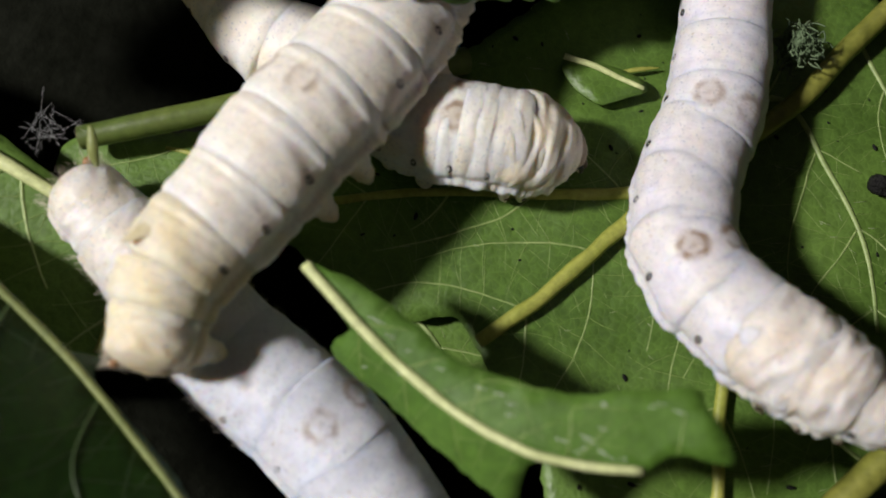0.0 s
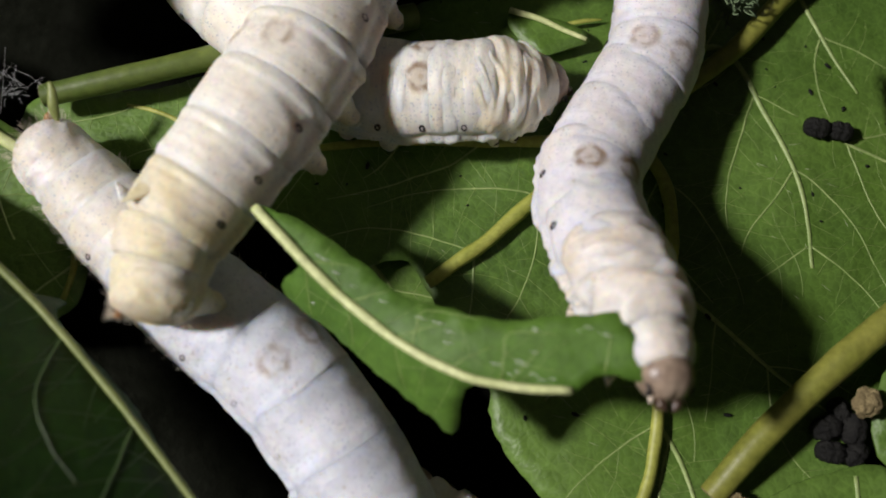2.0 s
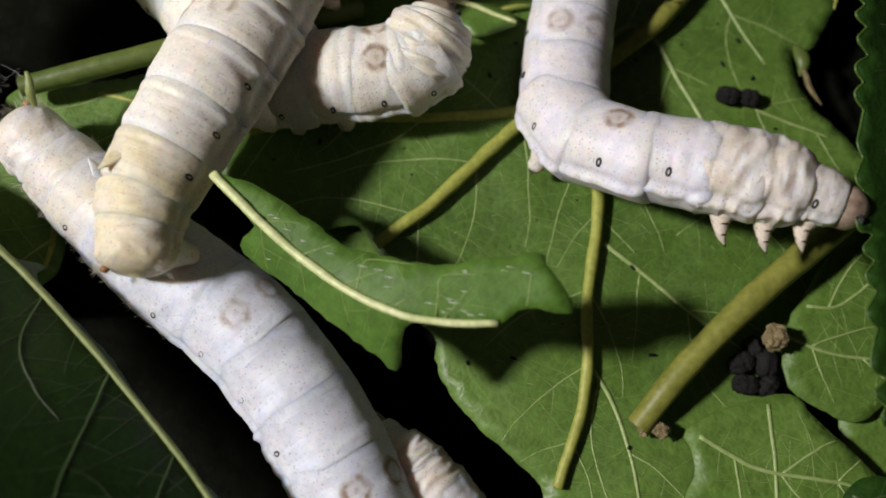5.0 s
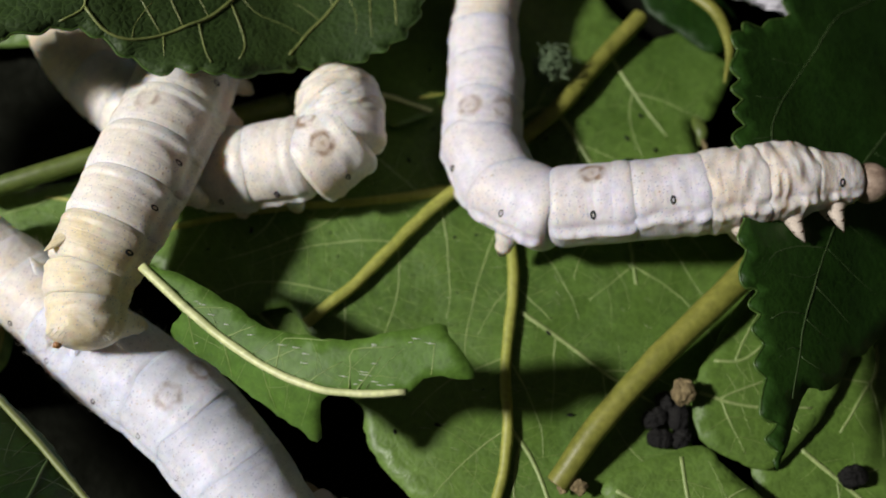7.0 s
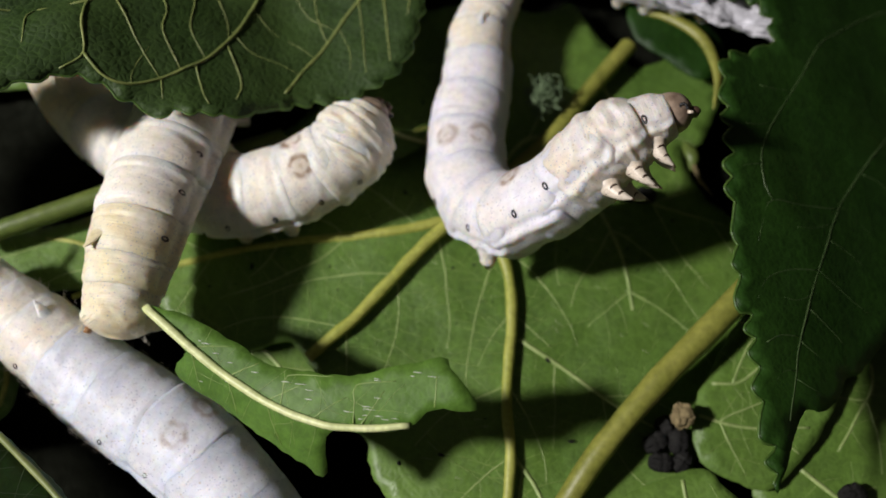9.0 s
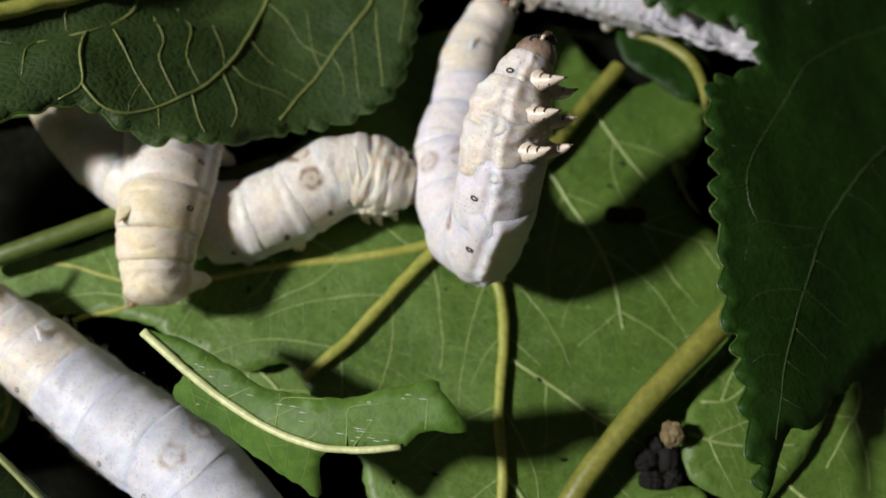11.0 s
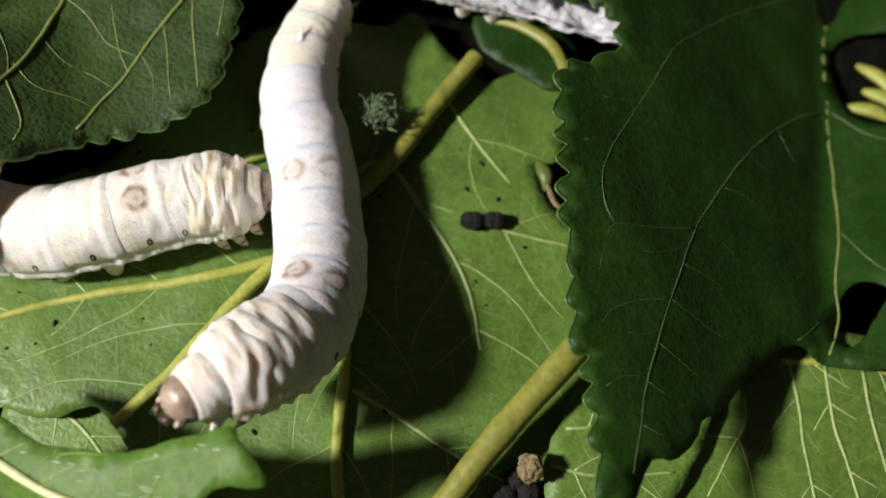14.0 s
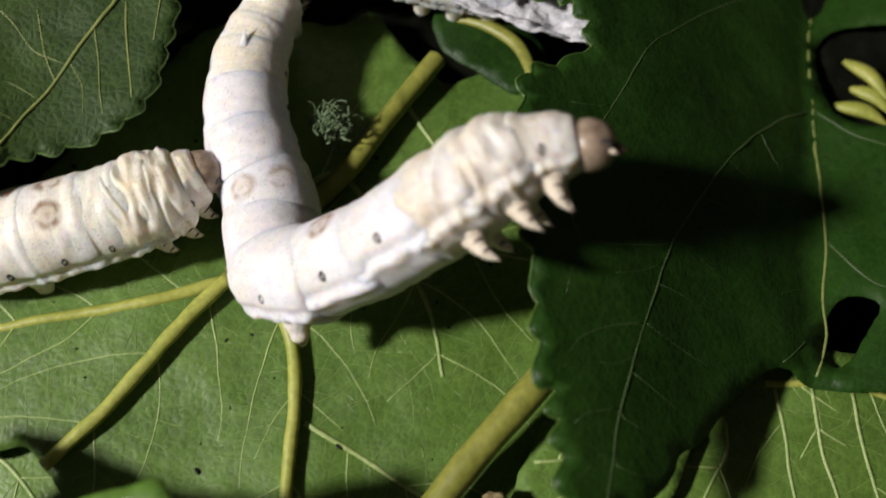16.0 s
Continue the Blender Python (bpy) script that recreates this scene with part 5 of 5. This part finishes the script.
def motions():
    rows = []

    def bend(t, up, *points, neck=1.0):
        rows.append((t, up, neck, list(points)))

    bend(0, (0.2, 0.2, 1), (13.5, 51.7, 3.8), (12.2, 43.8, 3.0), (14.2, 36.3, 3.0), (15.8, 28.3, 3.3), (15.8, 20.2, 4.4), (17.5, 12.8, 6.8), (23.2, 8.3, 9.7), (30, 5.9, 12.4), (37.6, 4.3, 13))
    bend(0.5, (0.2, 0.2, 1), (13.5, 51.7, 3.8), (12.2, 43.6, 3.0), (14.2, 36.0, 3.0), (15.8, 27.8, 3.3), (15.6, 19.6, 4.5), (17.8, 12.2, 7.1), (23.7, 7.6, 9.9), (30.6, 4.7, 12.5), (38.2, 2.7, 13))
    bend(1, (0.2, 0.3, 1), (13.5, 51.7, 3.8), (12.2, 43.3, 3.0), (14.3, 35.4, 3.0), (16.1, 27.1, 3.3), (15.2, 18.7, 4.6), (17.6, 11.3, 7.8), (23.2, 6.3, 11.5), (30.3, 3.3, 14.4), (38.2, 1.5, 15))
    bend(1.5, (0.3, 0.3, 1), (13.5, 51.7, 3.8), (12.2, 43.4, 3.0), (14.3, 35.5, 3.0), (16.3, 27.3, 3.4), (15.0, 18.9, 4.8), (15.3, 10.9, 7.8), (19.2, 4.9, 12), (25, 0.8, 15.9), (32, -3.2, 17))
    bend(2, (0.2, 0.5, 0.9), (13.5, 51.7, 3.8), (12.2, 43.9, 3.0), (14.1, 36.5, 3.0), (15.9, 28.6, 3.3), (14.9, 20.7, 4.6), (14.0, 13.0, 7.0), (16.7, 6.6, 10.7), (20.8, 1.5, 14.7), (24.5, -4.1, 18))
    bend(2.5, (0.2, 0.6, 0.8), (13.5, 51.7, 3.8), (12.2, 43.8, 3.0), (14.0, 36.3, 3.0), (15.7, 28.4, 3.3), (15.3, 20.4, 4.4), (14.2, 13.2, 8.2), (17.3, 7.1, 12.4), (20.6, 1.8, 16.9), (24.2, -4.4, 20))
    bend(3, (0.2, 0.6, 0.8), (13.5, 51.7, 3.8), (12.2, 43.8, 3.0), (13.9, 36.3, 3.0), (15.1, 28.2, 3.3), (14.7, 20.2, 4.5), (13.7, 12.8, 8.0), (17.1, 6.9, 12.1), (20.4, 1.4, 16.5), (23.7, -4.7, 20))
    bend(3.5, (0.3, 0.5, 0.9), (13.5, 51.7, 3.8), (12.2, 43.5, 3.0), (14.1, 35.7, 3.0), (15.4, 27.3, 3.3), (15.2, 19.0, 5.1), (14.9, 11.4, 8.2), (20.4, 6.9, 12.4), (25.8, 2, 15.9), (32.4, -2.1, 18))
    bend(6, (0, 1, 0.45), (13.5, 51.7, 3.8), (12.2, 42.4, 2.9), (14.4, 33.6, 3.0), (16.3, 24.2, 3.6), (20.5, 16.6, 6.0), (29.2, 17.6, 9.1), (37.6, 20.6, 10.7), (45.9, 24.3, 11), (54.8, 26.7, 11))
    bend(6.5, (-0.2, 1, 0.4), (13.5, 51.7, 3.8), (12.3, 42.2, 2.9), (14.3, 33.1, 2.9), (16.4, 23.7, 4.2), (22.8, 18.7, 6.7), (30.7, 22.7, 10.2), (37.9, 28.3, 11.9), (45.5, 33.5, 13), (54, 37.4, 13))
    bend(7, (0, 1, 0.45), (13.5, 51.7, 3.8), (12.3, 42.1, 2.9), (14.8, 33.0, 2.9), (17.4, 23.6, 4.3), (24.1, 18.1, 6.8), (33.1, 20.1, 9.4), (41.8, 23.2, 11), (50.4, 26.9, 12.1), (59.5, 29.7, 12))
    bend(7.5, (-0.3, 1, 0.4), (13.5, 51.7, 3.8), (12.2, 42.7, 2.9), (13.9, 34.1, 2.9), (16.0, 25.3, 4.0), (20.8, 17.9, 6.0), (28.8, 19.7, 9.5), (35.6, 23.9, 13.1), (42.2, 28.9, 15.8), (49.6, 33.6, 16))
    bend(8, (0, 1, 0.3), (13.5, 51.7, 3.8), (12.2, 45.0, 3.1), (13.2, 38.6, 3.0), (14.4, 31.8, 3.4), (15.9, 25.1, 4.4), (17.7, 18.7, 6.7), (18.9, 14.4, 11.7), (18.5, 13.8, 18.1), (16.7, 16, 24))
    bend(8.5, (-0.5, 1, 0.3), (13.5, 51.7, 3.8), (12.2, 44.4, 3.0), (13.5, 37.4, 3.0), (14.4, 29.9, 3.6), (16.6, 22.9, 5.4), (21.7, 19.2, 8.7), (27.1, 21.6, 13), (31.4, 25.1, 17.6), (37.5, 28, 20))
    bend(11, (-1, 0.2, -0.45), (13.5, 51.7, 3.8), (12.2, 43.9, 3.0), (13.2, 36.4, 3.0), (13.3, 29.3, 3.8), (16.3, 22.0, 5.5), (19.8, 18.0, 10.4), (20.4, 21.7, 17.3), (19.8, 27.9, 21.7), (20.8, 35.1, 24))
    bend(11.5, (-1, 0.5, -0.45), (13.5, 51.7, 3.8), (12.2, 43.6, 3.0), (12.6, 37.4, 2.9), (13.5, 30.0, 4.0), (16.8, 22.6, 5.8), (21.6, 20.9, 10.2), (24, 26.2, 15.9), (26, 32.6, 20), (29.6, 39.4, 22))
    bend(12, (-0.8, 0.8, -0.45), (13.5, 51.7, 3.8), (12.2, 43.1, 3.0), (13.2, 34.9, 3.0), (16.3, 26.8, 4.4), (21.4, 20.4, 7.2), (26.2, 25.5, 12.1), (29.7, 31.6, 16.9), (34, 38.5, 18.9), (40, 44.4, 19))
    bend(12.5, (-0.9, 0.6, -0.45), (13.5, 51.7, 3.8), (12.2, 44.3, 3.0), (13.4, 37.1, 3.0), (15.5, 29.9, 3.7), (18.2, 23.1, 5.5), (23.2, 20.1, 9.1), (26.5, 24.2, 14.1), (27.7, 29.9, 18.5), (31.2, 35.3, 21))
    bend(13, (-0.1, 1, 0.3), (13.5, 51.7, 3.8), (12.2, 44.9, 3.1), (13.0, 38.2, 3.0), (16.0, 31.9, 3.4), (17.8, 25.2, 4.7), (20.2, 18.9, 6.6), (21.8, 14.4, 11.4), (21.2, 14, 17.8), (20, 16, 24))
    bend(13.5, (-0.1, 0.4, 1), (13.5, 51.7, 3.8), (12.2, 44.6, 3.1), (13.1, 37.6, 3.0), (15.9, 30.8, 3.3), (18.9, 24.1, 4.2), (20.9, 17.5, 6.5), (21.5, 11.3, 10.1), (19.7, 6.3, 14.6), (17.6, 0.6, 18))
    bend(14, (0.1, 0.4, 1), (13.5, 51.7, 3.8), (12.2, 44.5, 3.0), (13.1, 37.4, 3.0), (16.2, 30.7, 3.3), (18.8, 23.8, 4.3), (20.9, 17.0, 6.6), (20.8, 10.8, 10.2), (17.8, 5.9, 14.3), (13.6, 1, 17))
    bend(14.5, (0.1, 0.6, 0.9), (13.5, 51.7, 3.8), (12.2, 44.5, 3.1), (13.0, 37.6, 3.0), (16.0, 30.8, 3.3), (18.9, 24.0, 4.3), (20.8, 17.4, 7.1), (19.9, 12.5, 12.3), (16.4, 10.8, 18.1), (10.8, 8.4, 21))
    bend(15, (-0.1, 1, 0.3), (13.5, 51.7, 3.8), (12.2, 44.9, 3.1), (12.8, 38.4, 3.0), (15.4, 32.0, 3.3), (17.8, 25.5, 4.3), (19.5, 19.2, 6.9), (20.8, 15.5, 12.5), (20.5, 16.4, 18.9), (19.7, 20.3, 24))
    bend(15.5, (-0.7, 0.8, 0.1), (13.5, 51.7, 3.8), (12.2, 44.0, 3.0), (13.3, 36.5, 3.0), (17.2, 29.6, 3.4), (19.0, 22.1, 5.4), (23.7, 18.1, 9.3), (28, 21.1, 14.9), (29.9, 26.9, 19.3), (35.2, 31.4, 22))
    bend(16, (-0.5, 1, 0.4), (13.5, 51.7, 3.8), (12.2, 43.2, 3.0), (14.1, 35.1, 3.0), (18.4, 27.7, 3.5), (21.9, 20.6, 6.6), (29.2, 21.6, 12.5), (35.4, 25.2, 18), (41, 29.5, 22), (47.9, 31.7, 24))

    crawl(swayer, rows[:], 7, 4)
    rows.clear()
    bend(0, (-0.75, 0.05, 1), (-19.7, -14.3, 11.5), (-21.1, -6.9, 11.4), (-19.4, 0.4, 10.8), (-17.7, 7.6, 10.5), (-15.5, 14.6, 9.6), (-14.3, 22.1, 8.2), (-15.2, 30.1, 6.3), (-16.7, 37.9, 5))
    bend(1, (-0.75, 0.05, 1), (-19.0, -14.0, 11.5), (-20.2, -6.9, 11.5), (-18.0, -0.0, 11.3), (-16.0, 6.7, 11.0), (-15.0, 13.6, 10.1), (-15.3, 21.0, 8.5), (-15.5, 28.5, 6.4), (-16.7, 36, 5))
    bend(1.5, (-0.75, 0.05, 1), (-17.3, -13.9, 11.5), (-18.0, -7.0, 11.5), (-16.0, -0.2, 11.2), (-14.4, 6.3, 10.9), (-13.5, 13.0, 9.9), (-14.0, 20.1, 8.3), (-14.9, 27.4, 6.3), (-16.6, 34.5, 5.0))
    bend(2.5, (-0.75, 0.05, 1), (-14.6, -13.7, 11.5), (-16.7, -7.6, 11.4), (-16.5, -1.1, 11.1), (-15.7, 5.0, 10.6), (-14.9, 11.3, 9.5), (-14.9, 17.9, 7.9), (-15.9, 24.8, 6.1), (-17.3, 31.4, 5))
    bend(3.5, (-0.75, 0.05, 1), (-13.8, -13.3, 11.5), (-16.0, -7.3, 11.5), (-16.5, -1.2, 11.1), (-16.2, 4.8, 10.6), (-15.7, 11.0, 9.6), (-15.8, 17.4, 8.0), (-16.6, 24.1, 6.2), (-18, 30.6, 5))
    bend(6, (-0.75, 0.05, 1), (-15.9, -12.6, 11.5), (-17.4, -5.7, 11.5), (-16.6, 1.2, 11.3), (-15.7, 7.9, 11.0), (-15.2, 14.9, 9.5), (-15.7, 22.7, 6.5), (-17.5, 30.0, 4.5), (-19.4, 36.7, 4.0))
    bend(7, (-0.75, 0.05, 1), (-14.5, -11.0, 11.5), (-16.6, -4.5, 11.5), (-16.5, 2.1, 11.0), (-16.6, 9.0, 9.5), (-17.0, 16.2, 7.2), (-18.4, 23.5, 4.8), (-20.1, 30.2, 3.5), (-21.9, 36.5, 3.0))
    bend(8, (-0.75, 0.05, 1), (-13.4, -6.0, 11.5), (-14.5, 0.4, 11.5), (-15.0, 7.0, 11.0), (-15.4, 13.8, 8.5), (-16.8, 21.0, 6.0), (-18.1, 27.9, 4.0), (-19.4, 34.1, 3.5), (-20.8, 40.4, 3.0))
    bend(8.5, (-0.75, 0.05, 1), (-14.6, -6.5, 11.5), (-15.3, -0.1, 11.5), (-15.8, 6.5, 11.0), (-16.3, 13.6, 8.5), (-17.2, 20.6, 6.0), (-19.3, 27.5, 4.0), (-20.8, 33.7, 3.5), (-22.4, 39.8, 3.0))
    bend(11, (-0.75, 0.05, 1), (-13.7, 2.5, 6.4), (-15.3, 7.8, 8), (-16.4, 13.5, 8.3), (-17.9, 18.9, 6.7), (-19.9, 24.1, 5.2), (-20.9, 29.7, 3.9), (-22.3, 35.3, 3.4), (-23.5, 40.9, 3.4))
    bend(11.5, (-0.75, 0.05, 1), (-10.7, 9.6, 6.4), (-15.6, 11.1, 8.3), (-18.8, 15.4, 7.7), (-20.5, 20.4, 6.2), (-22.1, 25.6, 4.9), (-23.4, 30.8, 3.8), (-24.2, 36.3, 3.4), (-25.5, 41.7, 3.4))
    bend(12, (-0.75, 0.05, 1), (-13.3, 5.3, 6.4), (-14.7, 10.3, 8.2), (-16.2, 15.6, 8.1), (-17.6, 20.7, 6.7), (-18.9, 25.8, 5.1), (-20.3, 31, 3.8), (-21.7, 36.4, 3.4), (-22.9, 41.7, 3.4))
    bend(12.5, (-0.75, 0.05, 1), (-16.5, 9, 6.4), (-17.2, 14.1, 8), (-17.8, 19.3, 8.4), (-18.6, 24.4, 6.9), (-19.5, 29.5, 5.5), (-21.1, 34.4, 4), (-22.4, 39.5, 3.4), (-23.5, 44.8, 3.4))
    bend(13, (-0.75, 0.05, 1), (-17.2, 10.3, 6.4), (-18.2, 15.2, 7.9), (-18.9, 20.3, 8.3), (-20.1, 25.2, 6.9), (-21.1, 30.1, 5.4), (-22.4, 34.9, 4), (-23.8, 39.9, 3.4), (-24.9, 45, 3.4))
    bend(13.5, (-0.75, 0.05, 1), (-16.1, 10.9, 6.4), (-17.4, 15.2, 8), (-18.3, 19.9, 8.1), (-19.5, 24.4, 6.7), (-20.8, 28.8, 5.3), (-22.1, 33.2, 3.9), (-23.4, 37.9, 3.4), (-24.4, 42.6, 3.4))

    crawl(climber, rows[:], 99, -5)
    rows.clear()
    bend(0, (0, 0.4, 1), (-40.5, 27.5, 3), (-35.2, 23.2, 3), (-29.6, 19.8, 3.2), (-23.8, 17.4, 3.5), (-16.2, 17.2, 4.0), (-8.8, 15.5, 4.6), (-1.6, 16.4, 5.6), (4.7, 18.8, 3.2))
    bend(1, (0, 0.4, 1), (-40.5, 27.5, 3), (-35.2, 23.2, 3), (-29.6, 19.8, 3.2), (-23.8, 17.4, 3.5), (-13.7, 15.0, 4.0), (-5.6, 14.3, 5.0), (2.0, 16.7, 5.5), (9.1, 18.6, 3.2))
    bend(1.5, (0, 0.4, 1), (-40.5, 27.5, 3), (-35.2, 23.2, 3), (-29.6, 19.8, 3.2), (-23.8, 17.4, 3.5), (-14.5, 14.9, 4.0), (-6.5, 14.8, 4.6), (0.9, 17.3, 5.5), (7.8, 19.2, 3.2), neck=0.92)
    bend(2.5, (0, 0.4, 1), (-40.5, 27.5, 3), (-35.2, 23.2, 3), (-29.6, 19.8, 3.2), (-23.8, 17.4, 3.5), (-13.6, 13.9, 4.0), (-5.6, 14.6, 5.0), (1.8, 17.3, 6.5), (7.6, 23.2, 6.2), neck=0.75)
    bend(3.5, (0, 0.4, 1), (-40.5, 27.5, 3), (-35.2, 23.2, 3), (-29.6, 19.8, 3.2), (-23.8, 17.4, 3.5), (-14.5, 12.3, 3.9), (-6.7, 14.1, 5.1), (0.7, 17.3, 5.6), (6.1, 22.4, 7.2), neck=0.44)
    bend(6, (0, 0.4, 1), (-40.5, 27.5, 3), (-35.2, 23.2, 3), (-29.6, 19.8, 3.2), (-23.8, 17.4, 3.5), (-14.0, 11.4, 3.9), (-6.1, 13.8, 5.4), (1.1, 17.6, 7.1), (-0.7, 23.1, 8.2), neck=0.36)
    bend(7, (0, 0.4, 1), (-40.5, 27.5, 3), (-35.2, 23.2, 3), (-29.6, 19.8, 3.2), (-23.8, 17.4, 3.5), (-13.2, 13.1, 3.9), (-5.3, 14.8, 5.5), (1.6, 18.9, 7.5), (-1.6, 26.0, 7.4), neck=0.34)
    bend(8, (0, 0.4, 1), (-40.5, 27.5, 3), (-35.2, 23.2, 3), (-29.6, 19.8, 3.2), (-23.8, 17.4, 3.5), (-13.4, 14.9, 3.9), (-5.3, 15.8, 5.1), (1.2, 20.3, 7.0), (3.2, 27.5, 8.2), neck=0.5)
    bend(8.5, (0, 0.4, 1), (-40.5, 27.5, 3), (-35.2, 23.2, 3), (-29.6, 19.8, 3.2), (-23.8, 17.4, 3.5), (-13.5, 14.5, 3.9), (-5.7, 16.0, 5.2), (0.6, 20.7, 7.1), (2.4, 27.8, 8.2), neck=0.5)
    bend(11, (0, 0.4, 1), (-40.5, 27.5, 3), (-35.2, 23.2, 3), (-29.6, 19.8, 3.2), (-23.8, 17.4, 3.5), (-12.4, 14.5, 3.0), (-4.8, 17.8, 4.0), (1.7, 23.5, 4.9), (10.1, 24.6, 4.0), neck=0.56)
    bend(11.5, (0, 0.4, 1), (-40.5, 27.5, 3), (-35.2, 23.2, 3), (-29.6, 19.8, 3.2), (-23.8, 17.4, 3.5), (-11.9, 14.2, 2.9), (-4.2, 17.8, 4.1), (3.0, 22.9, 4.0), (11.3, 25.7, 4.0), neck=0.52)
    bend(12, (0, 0.4, 1), (-40.5, 27.5, 3), (-35.2, 23.2, 3), (-29.6, 19.8, 3.2), (-23.8, 17.4, 3.5), (-11.4, 14.4, 3.0), (-3.6, 18.3, 4.1), (3.9, 23.0, 4.0), (12.5, 25.8, 4.0), neck=0.5)
    bend(12.5, (0, 0.4, 1), (-40.5, 27.5, 3), (-35.2, 23.2, 3), (-29.6, 19.8, 3.2), (-23.8, 17.4, 3.5), (-11.8, 16.2, 3.1), (-3.7, 19.6, 4.1), (4.4, 22.9, 4.0), (12.7, 26.0, 4.0), neck=0.48)
    bend(13, (0, 0.4, 1), (-40.5, 27.5, 3), (-35.2, 23.2, 3), (-29.6, 19.8, 3.2), (-23.8, 17.4, 3.5), (-11.8, 17.2, 3.2), (-3.4, 19.8, 4.1), (4.8, 23.1, 4.0), (13.1, 25.9, 4.0), neck=0.46)
    bend(13.5, (0, 0.4, 1), (-40.5, 27.5, 3), (-35.2, 23.2, 3), (-29.6, 19.8, 3.2), (-23.8, 17.4, 3.5), (-11.9, 16.5, 3.1), (-3.4, 19.1, 4.1), (4.9, 22.3, 4.0), (13.3, 25.2, 4.0), neck=0.48)
    bend(14, (0, 0.4, 1), (-40.5, 27.5, 3), (-35.2, 23.2, 3), (-29.6, 19.8, 3.2), (-23.8, 17.4, 3.5), (-12.0, 16.5, 2.9), (-3.6, 18.9, 3.9), (4.1, 22.9, 4.0), (12.5, 26.0, 4.0), neck=0.55)
    bend(14.5, (0, 0.4, 1), (-40.5, 27.5, 3), (-35.2, 23.2, 3), (-29.6, 19.8, 3.2), (-23.8, 17.4, 3.5), (-12.4, 17.0, 2.9), (-4.3, 19.8, 3.9), (3.6, 23.3, 4.0), (12.1, 25.0, 4.0), neck=0.6)
    bend(15, (0, 0.4, 1), (-40.5, 27.5, 3), (-35.2, 23.2, 3), (-29.6, 19.8, 3.2), (-23.8, 17.4, 3.5), (-13.0, 17.3, 2.9), (-4.8, 19.8, 3.8), (3.0, 23.2, 4.0), (11.3, 25.7, 4.0), neck=0.65)
    bend(15.5, (0, 0.4, 1), (-40.5, 27.5, 3), (-35.2, 23.2, 3), (-29.6, 19.8, 3.2), (-23.8, 17.4, 3.5), (-12.0, 16.8, 2.9), (-3.7, 20.2, 3.9), (4.5, 23.8, 4.0), (12.0, 28.9, 4.0), neck=0.7)
    bend(16, (0, 0.4, 1), (-40.5, 27.5, 3), (-35.2, 23.2, 3), (-29.6, 19.8, 3.2), (-23.8, 17.4, 3.5), (-10.7, 17.7, 2.9), (-2.1, 20.5, 4.3), (5.7, 24.7, 4.8), (12.0, 29.6, 5.4), neck=0.75)

    crawl(feeder, rows[:], 6)
    # the curled leaf slips down a little over the crawling worms
    walk(upper[0], [(0, pose(0, 0.0028, 0)), (3.5, pose(0, 0.0018, 0)), (6, pose(0, 0, 0)), (16, pose(0, 0, 0))])


motions()
